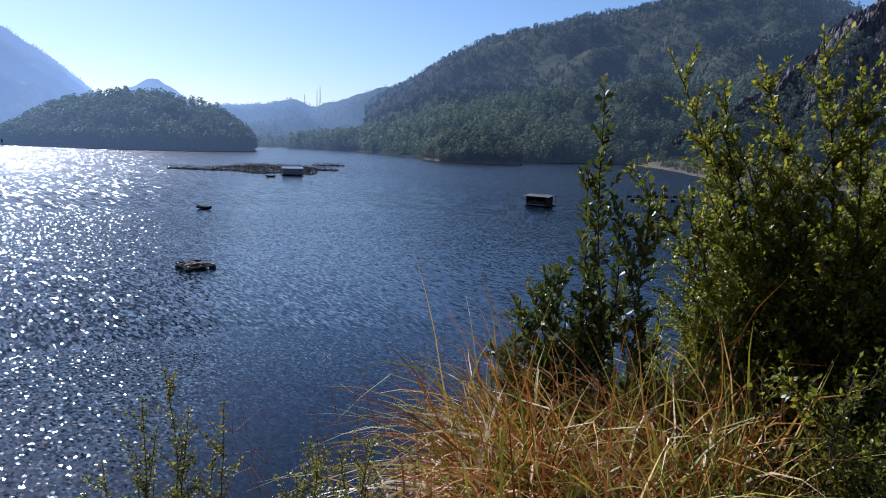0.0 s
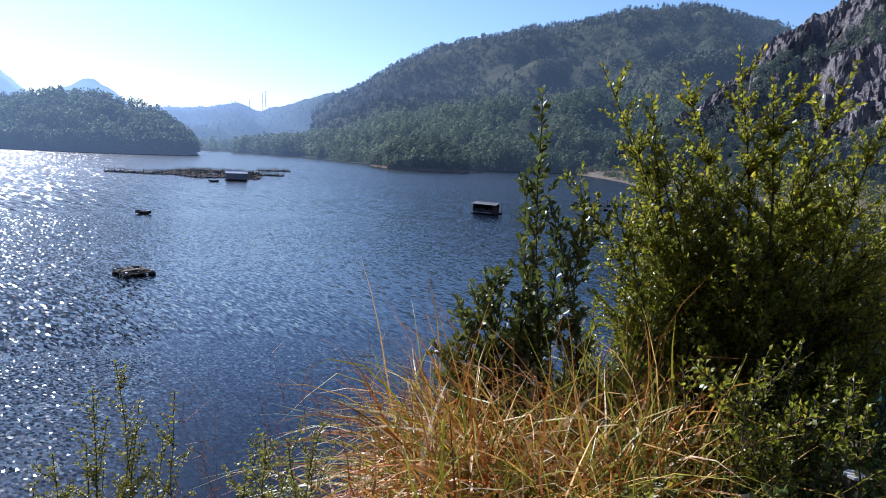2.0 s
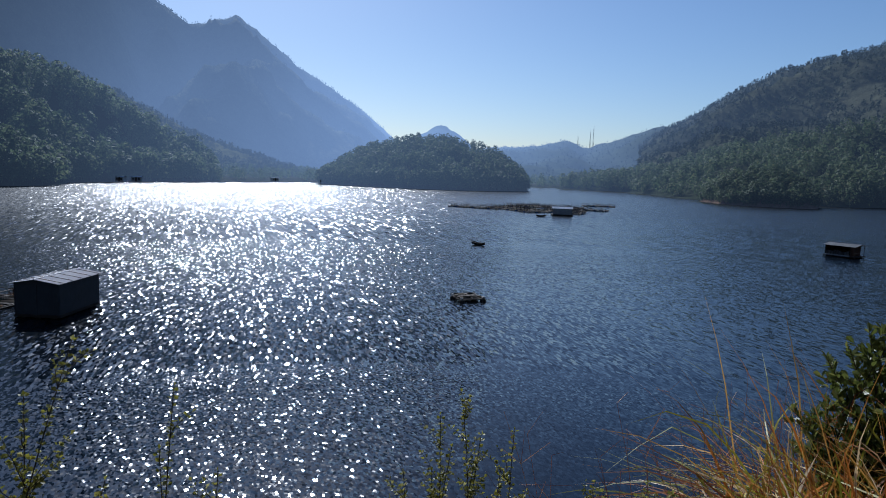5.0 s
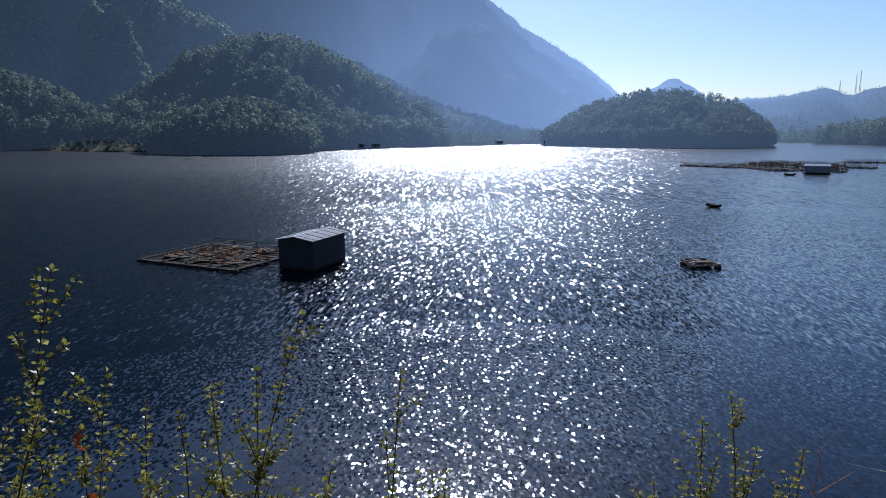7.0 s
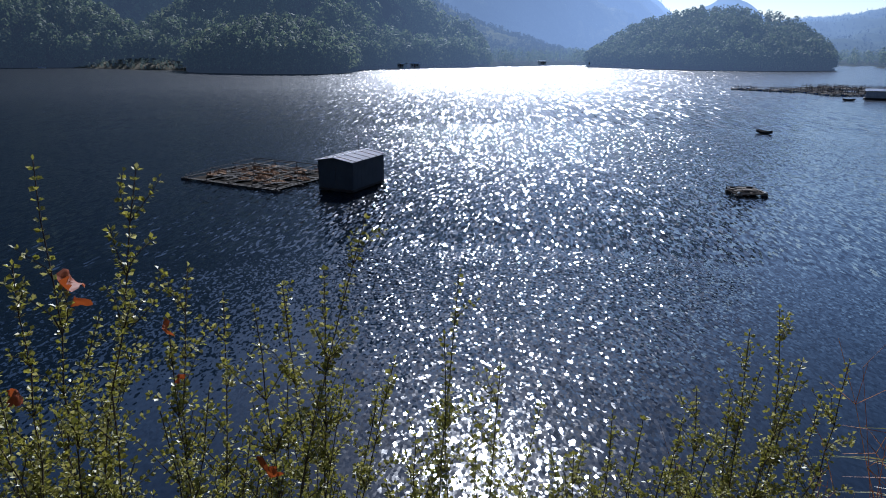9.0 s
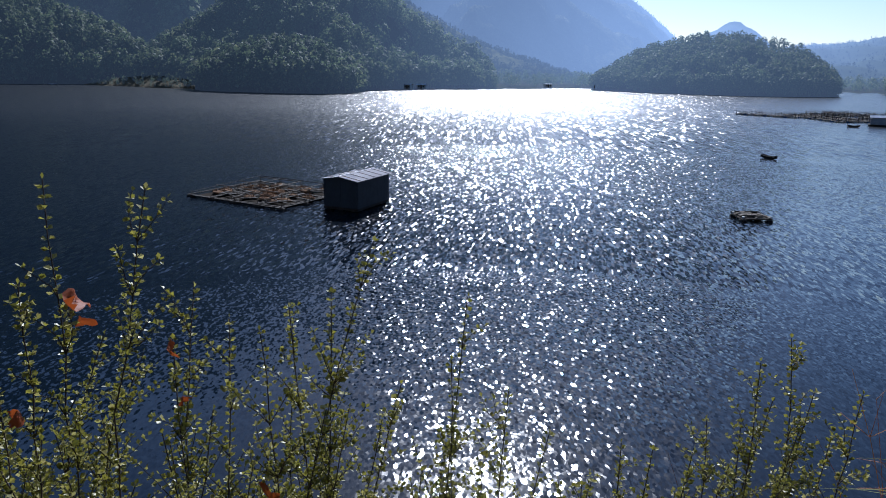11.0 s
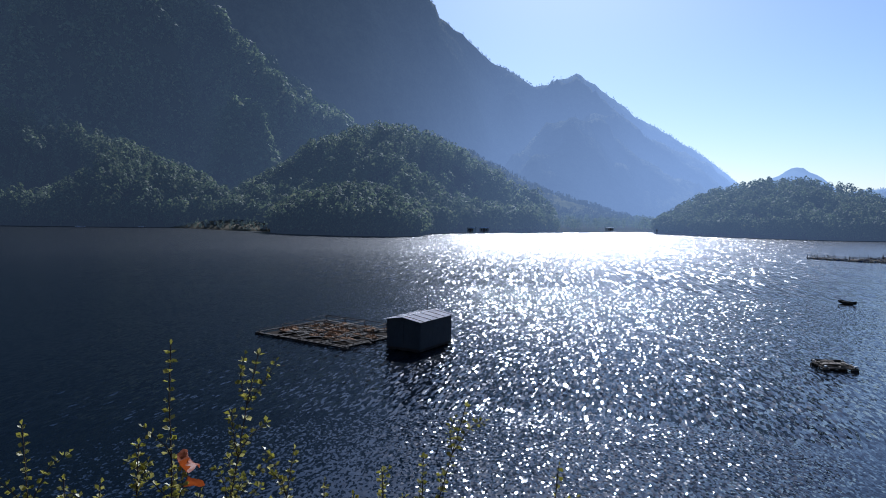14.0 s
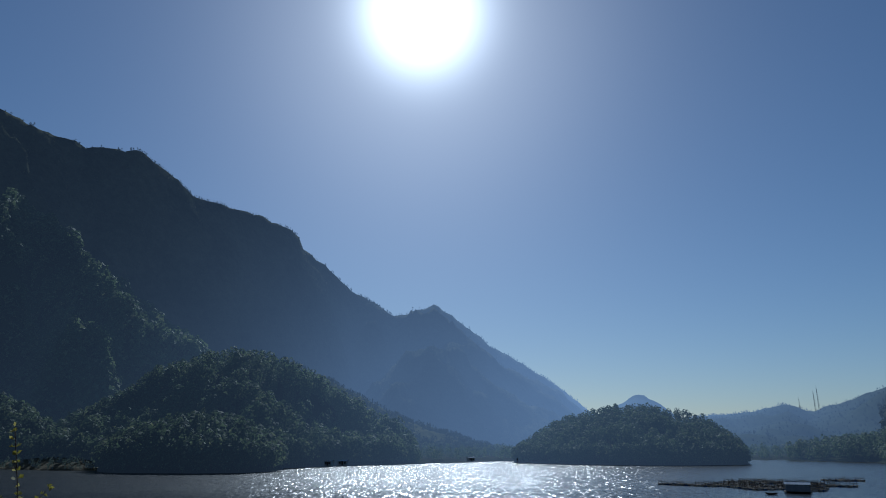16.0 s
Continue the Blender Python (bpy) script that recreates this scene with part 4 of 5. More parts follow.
def work_shed(m, w, d, h, label, roof_mat=WHITE_SHEET, wall_mat=WALL_SHEET):
    shed = tagged(empty("work_shed", m), label, "shed", "fish farm sheds")
    part("deck", box(bmesh.new(), (w + 0.8, d + 0.8, 0.16), pose(0, 0, 0.3), 0.01), DARK_WOOD, shed)
    for y in (-d / 2, 0, d / 2):
        part("float", tube(bmesh.new(), (-w / 2, y, 0.05), (w / 2, y, 0.05), 0.24, sides=10), DARK_WOOD, shed)
    for y in (-d / 2, d / 2):
        wall = part("long_wall", box(bmesh.new(), (w, 0.05, h), pose(0, y, 0.38 + h / 2)), wall_mat, shed)
        for k in range(int(w / 0.6) + 1):
            part("batten", box(bmesh.new(), (0.06, 0.03, h - 0.04), pose(-w / 2 + 0.05 + k * (w - 0.1) / int(w / 0.6), y + math.copysign(0.042, y), 0.38 + h / 2)), wall_mat, wall)
        part("window", box(bmesh.new(), (0.7, 0.03, 0.55), pose(w * 0.2, y + math.copysign(0.05, y), 0.38 + h * 0.6)), PALE_SHEET, wall)
    for x in (-w / 2, w / 2):
        part("end_wall", gable_wall(bmesh.new(), d - 0.06, h, h + 0.35, 0.05, pose(x, 0, 0.38, 0, 0, 90)), wall_mat, shed)
    tilt, run = math.degrees(math.atan2(0.35, d / 2)), math.hypot(0.35, d / 2) + 0.25
    for sgn in (-1, 1):
        part("roof", corrugated(bmesh.new(), w + 0.5, run, pose(0, sgn * (d / 4 + 0.1), 0.38 + h + 0.17, -sgn * tilt, 0, 0), 0.2), roof_mat, shed, "white sheet roof")
    part("ridge_cap", tube(bmesh.new(), (-w / 2 - 0.25, 0, h + 0.77), (w / 2 + 0.25, 0, h + 0.77), 0.05), roof_mat, shed)
    return shed


floating_hut(pose(-43.75, 32.4, 0.0, 0, 0, 21))
cage_raft(pose(-45.9, 26.6, 0.0, 0, 0, 16), 10.4, 8.2, 4, 3, 3)
porch_hut(pose(16.4, 114.6, 0.0, 0, 0, -33))
small_raft(pose(-19.9, 52.4, 0.0, 0, 0, 45) @ Matrix.Scale(0.86, 4))
rowing_boat(pose(-33.65, 92.5, 0.0, 0, 0, -8), 2.1)
rowing_boat(pose(-43.2, 164.3, 0.0, 0, 0, 25), 2.4, DARK_WOOD, "dark skiff floating beside the pens")

pen = fish_cage()
pen.matrix_world = pose(-74.5, 186.5, 0, 0, 0, 2)
PENS = [(-69.3, 186.4, 2), (-64.2, 186.2, 2), (-64.4, 193.5, -40), (-60.7, 190.0, -40), (-57.0, 186.6, -42), (-53.4, 183.4, -42), (-50.0, 180.2, -42),
        (-60.5, 197.8, -40), (-56.8, 194.3, -40), (-53.2, 190.9, -42), (-49.6, 187.5, -42), (-63.5, 207.5, -8), (-58.3, 207.0, -8), (-53.0, 206.4, -8),
        (-61.5, 214.5, -8), (-56.2, 213.8, -8), (-47.5, 198.5, -10), (-42.3, 197.7, -10), (-46.5, 205.5, -10), (-41.2, 204.8, -10), (-36.0, 204.0, -10),
        (-45.2, 190.8, -10), (-40.0, 190.0, -10), (-44.2, 183.8, -8), (-39.0, 183.2, -8), (-43.5, 232.5, 30), (-39.0, 235.2, 30), (-50.5, 214.0, -8), (-45.3, 213.2, -8)]
for k, (x, y, a) in enumerate(PENS):
    copy_thing(pen, pose(x, y, 0, 0, 0, a))
work_shed(pose(-39.9, 173.4, 0.0, 0, 0, 14), 4.9, 3.0, 1.55, "long pale-walled shed with a white roof among pens", WHITE_SHEET, PALE_SHEET)


def channel_beacon(m):
    beacon = tagged(empty("channel_beacon", m), "thin dark marker post standing in the lake", "beacon")
    part("pole", tube(bmesh.new(), (0, 0, -3.9), (0, 0, 3.2), 0.22, 0.14), DARK_WOOD, beacon)
    part("top_mark", tube(bmesh.new(), (0, 0, 2.4), (0, 0, 3.6), 0.42, 0.2), DARK_WOOD, beacon)
    return beacon


channel_beacon(pose(-203.0, 305.5, 0))


def on_hill(hill, az, dist):
    """A place on a hill at that bearing and distance."""
    r = hill.rows
    base, ridge = np.interp(az, r[:, 0], r[:, 1]), np.interp(az, r[:, 0], r[:, 2])
    x, y, z = hill.point(az, (dist - base) / (ridge - base))
    return float(x), float(y), float(z)


def shore_house(m, w, d, h, label):
    """A small far house: plastered walls, door and window openings set in, tiled roof with eaves."""
    house = tagged(empty("shore_house", m), label, "house")
    for y in (-d / 2, d / 2):
        wall = part("long_wall", box(bmesh.new(), (w, 0.2, h + 1.0), pose(0, y, h / 2 - 0.5)), FOAM, house)
        for x in (-w * 0.28, w * 0.28):
            part("window", box(bmesh.new(), (0.9, 0.06, 1.0), pose(x, y + math.copysign(0.115, y), h * 0.55)), DARK_WOOD, wall)
    for x in (-w / 2, w / 2):
        part("end_wall", gable_wall(bmesh.new(), d - 0.2, h + 1.0, h + 1.0 + d * 0.12, 0.2, pose(x, 0, -1.0, 0, 0, 90)), FOAM, house)
    part("door", box(bmesh.new(), (0.95, 0.06, 2.0), pose(0, -d / 2 - 0.115, 1.0)), BROWN_WOOD, house)
    tilt, run = math.degrees(math.atan2(d * 0.12, d / 2)), math.hypot(d * 0.12, d / 2) + 0.5
    for sgn in (-1, 1):
        part("roof", corrugated(bmesh.new(), w + 0.9, run, pose(0, sgn * (d / 4 + 0.18), h + d * 0.06 + 0.02, -sgn * tilt, 0, 0), 0.3, 0.03, 0.05), WHITE_SHEET, house, "pale roof")
    return house


for az, dist, turn, w in ((47.9, 369, 40, 4.6), (49.0, 363, 20, 3.8), (37.4, 437, 60, 4.2), (31.6, 446, 15, 3.6)):
    x, y, z = on_hill(lowland, az, dist)
    shore_house(pose(x, y, max(z, 0.4), 0, 0, turn), w, 3.2, 2.1, "small far shore house with pale roof among trees")


def radio_mast(m, height):
    """A guyless lattice mast: three legs, rings and bracing."""
    mast = tagged(empty("radio_mast", m), "thin grey lattice mast on the far ridge", "mast", "masts on the ridge")
    feet = [Vector((1.3 * math.cos(a), 1.3 * math.sin(a), -3)) for a in (0.4, 2.5, 4.6)]
    heads = [Vector((v.x * 0.25, v.y * 0.25, height)) for v in feet]
    for a, b in zip(feet, heads):
        part("leg", tube(bmesh.new(), a, b, 0.22, 0.16, 6), STEEL, mast)
    for k in range(6):
        t = (k + 0.5) / 6
        ring = [a.lerp(b, t) for a, b in zip(feet, heads)]
        bars(mast, "brace", STEEL, [(ring[q], ring[(q + 1) % 3], 0.09) for q in range(3)])
    part("aerial", tube(bmesh.new(), (0, 0, height - 1), (0, 0, height + 4), 0.12, 0.06, 6), STEEL, mast)
    return mast


for az, height in ((11.95, 20), (10.95, 34), (10.7, 36)):
    x, y, z = on_hill(far_hills, az, float(np.interp(az, far_hills.rows[:, 0], far_hills.rows[:, 2])) - 12)
    radio_mast(pose(x, y, z), height)


def floating_walkway(a, b):
    """A plank walkway on floats with short posts."""
    a, b = Vector(a), Vector(b)
    length = (b - a).length
    walk_way = tagged(empty("floating_walkway", Matrix.Translation(a) @ pose(0, 0, 0, 0, 0, math.degrees(math.atan2(b.y - a.y, b.x - a.x)))), "dark plank walkway floating near the embankment", "walkway")
    for q in (-0.45, -0.15, 0.15, 0.45):
        part("plank", box(bmesh.new(), (length, 0.26, 0.05), pose(length / 2, q, 0.42), 0.006), DARK_WOOD, walk_way)
    for k in range(8):
        x = 0.6 + k * (length - 1.2) / 7
        part("float", tube(bmesh.new(), (x, -0.5, 0.12), (x, 0.5, 0.12), 0.26, sides=10), DARK_WOOD, walk_way)
        part("post", tube(bmesh.new(), (x, 0.5, 0.3), (x, 0.5, 1.3), 0.05, sides=6), DARK_WOOD, walk_way)
    return walk_way


floating_walkway((36.5, 131.0, 0), (52.5, 134.0, 0))
floating_walkway((38.5, 141.0, 0), (55.0, 146.0, 0))
rowing_boat(pose(-414, 72, 0.0, 0, 0, 80), 5.0, WHITE_SHEET, "pale boat moored under the far wood")
rowing_boat(pose(-404, 102, 0.0, 0, 0, 75), 4.0, WHITE_SHEET, "pale boat moored under the far wood")


def guard_post(m):
    post = tagged(empty("guard_post", m), "short dark guard post along the lake road", "post", "guard posts along the road")
    part("shaft", tube(bmesh.new(), (0, 0, -0.4), (0, 0, 0.95), 0.14, 0.12, 10), DARK_WOOD, post)
    part("cap", tube(bmesh.new(), (0, 0, 0.95), (0, 0, 1.02), 0.15, 0.10, 10), FOAM, post)
    return post


first = guard_post(pose(*on_hill(embankment, -24.7, 372)))
for az in np.arange(-26.0, -46.0, -1.3):
    az = float(az)
    edge = float(np.interp(az, embankment.rows[:, 0], embankment.rows[:, 2])) - 1.0
    copy_thing(first, pose(*on_hill(embankment, az, edge)))


def tree(m, height, seed, label):
    """A tree of its own: tapered crooked trunk with limbs, and a crown of many small tilted leaf clumps."""
    r = np.random.default_rng(seed)
    thing = tagged(empty("tree", m), label, "tree", "trees by the road")
    bm = bmesh.new()
    bend = r.normal(size=2) * 0.04 * height
    knots = [Vector((bend[0] * t * t, bend[1] * t * t, height * 0.85 * t - 0.3)) for t in (0, 0.35, 0.7, 1.0)]
    for k in range(3):
        tube(bm, knots[k], knots[k + 1], 0.022 * height * (1 - 0.3 * k), 0.022 * height * (1 - 0.3 * (k + 1)), 8)
    tips = []
    for k in range(14):
        t = r.uniform(0.3, 0.95)
        p = Vector((bend[0] * t * t, bend[1] * t * t, height * 0.85 * t - 0.3))
        a, reach = r.uniform(0, 6.283), height * 0.30 * (1.15 - t) * r.uniform(0.7, 1.2)
        q = p + Vector((math.cos(a) * reach, math.sin(a) * reach, reach * r.uniform(0.15, 0.6)))
        tube(bm, p, q, 0.007 * height * (1.2 - t), 0.002 * height, 5)
        tips.append((p, q))
    part("trunk", bm, DARK_WOOD, thing)
    n = 1500
    pick = r.integers(0, len(tips), n)
    along = r.uniform(0.35, 1.1, n)
    c = np.array([np.array(tips[k][0].lerp(tips[k][1], min(1.0, u))) for k, u in zip(pick, along)]) + r.normal(size=(n, 3)) * height * 0.035
    u = r.normal(size=(n, 3))
    u /= np.linalg.norm(u, axis=1, keepdims=True)
    w = np.cross(u, r.normal(size=(n, 3)))
    w /= np.linalg.norm(w, axis=1, keepdims=True)
    size = height * r.uniform(0.010, 0.026, (n, 1))
    v = np.stack([c + size * u, c + size * (w * 0.8 - u * 0.3), c - size * (w * 0.8 + u * 0.3)], 1).reshape(-1, 3)
    link_mesh("crown", v, np.arange(3 * n).reshape(-1, 3), SCRUB, thing)
    return thing


for k, (az, up, h) in enumerate(((-36.6, 10, 9), (-38.4, 12, 12), (-40.0, 9, 13), (-41.6, 8, 11), (-43.5, 8, 11), (-31.5, 14, 9), (-27.4, 10, 7), (-23.6, 10, 8))):
    x, y, z = on_hill(rock_slope, az, float(np.interp(az, rock_slope.rows[:, 0], rock_slope.rows[:, 1])) + up)
    tree(pose(x, y, z), h, 40 + k, "dark green tree at the foot of the rocks")


# ---- the bank ----
EDGE = np.array([(-60, -26), (-8, -3.2), (-3, -0.55), (-1.3, 0.15), (-0.55, 0.75), (-0.2, 1.7), (0.1, 2.9), (0.6, 4.4), (1.7, 5.6), (3.6, 7.0), (7.0, 7.9), (14, 7.0), (40, 2.0), (70, -4.0)], dtype=float)


def bank_height(x, y):
    """The height of the bank: a shoulder of level ground that breaks off steeply towards the lake."""
    x, y = np.asarray(x, dtype=float), np.asarray(y, dtype=float)
    best, side = np.full(x.shape, 1e9), np.zeros(x.shape)
    for a, b in zip(EDGE[:-1], EDGE[1:]):
        d = b - a
        t = np.clip(((x - a[0]) * d[0] + (y - a[1]) * d[1]) / (d @ d), 0, 1)
        px, py = a[0] + t * d[0], a[1] + t * d[1]
        dist = np.hypot(x - px, y - py)
        cross = d[0] * (y - a[1]) - d[1] * (x - a[0])
        near = dist < best
        best, side = np.where(near, dist, best), np.where(near, cross, side)
    out = np.where(side > 0, best, 0)
    inside = np.where(side > 0, 0, best)
    level = 9.35 - 0.12 * np.clip(y - 0.4, 0, 8) - 0.10 * np.clip(x - 1.5, 0, 6) + 0.3 * np.clip(-y - 4, 0, 40)
    z = level - 1.45 * out + 0.35 * (1 - np.exp(-out * 3))
    return np.maximum(z + 0.07 * fbm(x * 1.3, y * 1.3, 4, 71), -4.5)


def bank():
    u = np.linspace(-1, 1, 170)
    g = 2.0 * np.sinh(u * 3.6) / np.sinh(3.6) * 24
    x, y = np.meshgrid(g, g + 1.5, indexing="ij")
    n = len(g)
    i = np.arange(n - 1)[:, None] * n + np.arange(n - 1)[None, :]
    faces = np.stack([i, i + n, i + n + 1, i + 1], -1).reshape(-1, 4)
    ob = link_mesh("bank", np.stack([x, y, bank_height(x, y)], -1).reshape(-1, 3), faces, SOIL, smooth=True)
    return tagged(ob, "steep dry earth bank above the lake", "ground", kind="structure")


bank()

# ---- plants on the bank ----
BARK = wood_material("grey_brown_bark", (0.05, 0.04, 0.03), (0.14, 0.11, 0.08), (6, 6, 1), 0.9)
RED_STEM = wood_material("reddish_stem", (0.09, 0.035, 0.02), (0.20, 0.09, 0.05), (6, 6, 1), 0.8)
LEAF_OLIVE = foliage("olive_green_leaf", (0.085, 0.100, 0.010), (0.31, 0.31, 0.022), (0.54, 0.40, 0.04), 0.36, 0.5, 0.58)
LEAF_DARK = foliage("dark_leathery_leaf", (0.040, 0.058, 0.012), (0.125, 0.145, 0.030), (0.26, 0.25, 0.07), 0.4, 0.35, 0.40)
LEAF_SMALL = foliage("small_yellow_green_leaf", (0.09, 0.10, 0.014), (0.34, 0.31, 0.045), (0.58, 0.52, 0.22), 0.42, 0.5, 0.42)
LEAF_WEED = foliage("pale_weed_leaf", (0.07, 0.10, 0.018), (0.20, 0.22, 0.045), (0.40, 0.40, 0.18), 0.4, 0.5, 0.4)
GRASS_STRAW = foliage("straw_grass", (0.20, 0.07, 0.012), (0.80, 0.44, 0.09), (0.92, 0.76, 0.42), 0.5, 0.4, 0.3)
GRASS_PALE = foliage("pale_dead_grass", (0.42, 0.27, 0.12), (0.80, 0.64, 0.40), (0.90, 0.80, 0.62), 0.45, 0.4, 0.25)
GRASS_GREEN = foliage("green_grass", (0.11, 0.13, 0.014), (0.38, 0.33, 0.03), (0.60, 0.44, 0.06), 0.5, 0.4, 0.35)
GRASS_RUST = foliage("rust_grass", (0.13, 0.034, 0.007), (0.58, 0.21, 0.030), (0.72, 0.40, 0.09), 0.55, 0.35, 0.3)
DEAD_LEAF = foliage("orange_dead_leaf", (0.17, 0.030, 0.007), (0.30, 0.068, 0.013), None, 0.6, 0.3, 0.4)


def unit(v):
    return v / (np.linalg.norm(v, axis=-1, keepdims=True) + 1e-9)


class Growth:
    """Collects stems as tapered tubes and leaves as folded blades for one branch."""

    def __init__(self):
        self.v, self.f, self.n, self.lp, self.ld, self.ls = [], [], 0, [], [], []

    def stem(self, line, r0, r1, sides=5):
        line = np.asarray(line)
        tan = unit(np.gradient(line, axis=0))
        ref = np.array([0.31, 0.83, 0.12])
        a = unit(np.cross(tan, ref))
        b = np.cross(tan, a)
        k = len(line)
        rad = np.linspace(r0, r1, k)[:, None, None]
        q = np.arange(sides) / sides * 2 * math.pi
        ring = line[:, None, :] + rad * (a[:, None, :] * np.cos(q)[None, :, None] + b[:, None, :] * np.sin(q)[None, :, None])
        self.v.append(ring.reshape(-1, 3))
        i = (np.arange(k - 1)[:, None] * sides + np.arange(sides)[None, :])
        j = (np.arange(k - 1)[:, None] * sides + (np.arange(sides)[None, :] + 1) % sides)
        self.f.append(np.stack([i, j, j + sides, i + sides], -1).reshape(-1, 4) + self.n)
        self.n += k * sides

    def leaf(self, p, d, s):
        self.lp.append(p)
        self.ld.append(d)
        self.ls.append(s)

    def link(self, parent, bark, leaf_mat, ratio, r, name="branch"):
        ob = link_mesh(name, np.concatenate(self.v), np.concatenate(self.f), bark, parent, True)
        if self.lp:
            leaves_mesh("leaves", np.array(self.lp), unit(np.array(self.ld)), np.array(self.ls), ratio, leaf_mat, ob, r)
        return ob


def leaves_mesh(name, p, d, s, ratio, mat, parent, r):
    """Folded leaves with a keel; tiny ones have four corners, larger ones five."""
    side = unit(np.cross(d, r.normal(size=d.shape) * 0.7 + np.array([0, 0, 1.0])))
    up = unit(np.cross(side, d))
    s, w = s[:, None], s[:, None] * ratio * r.uniform(0.8, 1.2, (len(s), 1))
    fold = r.uniform(-0.02, 0.22, (len(s), 1))
    curl = r.uniform(-0.25, 0.1, (len(s), 1))
    if s.max() < 0.02:
        v = np.stack([p, p + d * s * 0.55 + side * w + up * s * fold, p + d * s + up * s * curl, p + d * s * 0.55 - side * w + up * s * fold], 1)
        faces = (np.array([(0, 1, 2), (0, 2, 3)])[None] + np.arange(len(p))[:, None, None] * 4).reshape(-1, 3)
        return link_mesh(name, v.reshape(-1, 3), faces, mat, parent)
    if mat is LEAF_DARK:  # broad rounded leaves
        ring = [(0.0, 0.0), (0.34, 0.78), (0.34, 0.0), (0.34, -0.78), (0.72, 0.95), (0.72, 0.0), (0.72, -0.95), (1.0, 0.0)]
        v = np.stack([p + d * s * a + side * w * b + up * s * (fold * abs(b) + curl * a * a) for a, b in ring], 1)
        f = np.array([(0, 1, 2), (0, 2, 3), (1, 4, 2), (2, 4, 5), (2, 5, 3), (3, 5, 6), (4, 7, 5), (5, 7, 6)])
        return link_mesh(name, v.reshape(-1, 3), (f[None] + np.arange(len(p))[:, None, None] * 8).reshape(-1, 3), mat, parent)
    v = np.stack([p, p + d * s * 0.48 + side * w + up * s * fold, p + d * s * 0.5, p + d * s * 0.48 - side * w + up * s * fold, p + d * s + up * s * curl], 1)
    f = np.array([(0, 1, 2), (0, 2, 3), (2, 1, 4), (3, 2, 4)])
    faces = (f[None] + np.arange(len(p))[:, None, None] * 5).reshape(-1, 3)
    return link_mesh(name, v.reshape(-1, 3), faces, mat, parent)


def arc(a, b, r, n=10, sag=0.15, jitter=0.012):
    """A crooked line from a to b that leaves a upwards."""
    a, b = np.asarray(a, dtype=float), np.asarray(b, dtype=float)
    c = a * 0.55 + b * 0.45
    c[2] += np.linalg.norm(b - a) * sag
    c[:2] -= (b - a)[:2] * sag
    t = np.linspace(0, 1, n)[:, None]
    line = a * (1 - t) ** 2 + 2 * c * t * (1 - t) + b * t ** 2
    wob = np.cumsum(r.normal(size=(n, 3)) * jitter, axis=0)
    return line + wob * (1 - np.abs(2 * t - 1))


def shrub(name, label, foot, tips, r, leaf_mat, leaf, ratio, twigs, twig_len, bark=BARK, thick=0.012, bare=0.15, density=1.0, cluster=1, rise=0.5, root=0.12, gap=0.42, twig=0.0035):
    """A shrub: stems from its foot to each tip, side twigs off every stem, leaves in sprays or clusters along them all."""
    thing = tagged(empty(name), label, "shrub")
    for tip in tips:
        g = Growth()
        a = np.array(foot) + np.array([r.normal() * root, r.normal() * root, -0.05])
        a[2] = bank_height(a[0], a[1]) - 0.04
        line = arc(a, tip, r, 14)
        length = np.linalg.norm(np.array(tip) - a)
        g.stem(line, thick * r.uniform(0.8, 1.2), min(0.0022, thick * 0.4))
        tan = unit(np.gradient(line, axis=0))

        def dress(path, lo, step, size):
            seg = np.linalg.norm(np.diff(path, axis=0), axis=1)
            cum = np.concatenate([[0], np.cumsum(seg)])
            tang = unit(np.gradient(path, axis=0))
            pos = np.arange(cum[-1] * lo, cum[-1], step / density)
            for u in pos:
                k = min(len(seg) - 1, int(np.searchsorted(cum, u, "right")) - 1)
                q = (u - cum[k]) / max(seg[k], 1e-6)
                p = path[k] * (1 - q) + path[k + 1] * q
                for _ in range(cluster):
                    out = r.normal(size=3)
                    out -= tang[k] * (out @ tang[k])
                    d = unit(unit(out) + tang[k] * rise * r.uniform(0.5, 1.6) + np.array([0, 0, 0.12]))
                    g.leaf(p + d * 0.003, d, size * r.uniform(0.6, 1.2))
            g.leaf(path[-1], tang[-1], size)

        dress(line, bare, leaf * gap, leaf)
        for _ in range(max(1, int(twigs * length))):
            u = r.uniform(bare, 0.96)
            k = int(u * 13)
            p = line[k]
            out = r.normal(size=3)
            out -= tan[k] * (out @ tan[k])
            d = unit(unit(out) * 0.8 + tan[k] * 0.8 + np.array([0, 0, 0.25]))
            ln = twig_len * (1.25 - 0.8 * u) * r.uniform(0.5, 1.3)
            tw = arc(p, p + d * ln, r, 4, 0.06, 0.006)
            g.stem(tw, twig, twig * 0.4, 3)
            dress(tw, 0.12, leaf * gap * 0.95, leaf * 0.95)
        g.link(thing, bark, leaf_mat, ratio, r)
    return thing


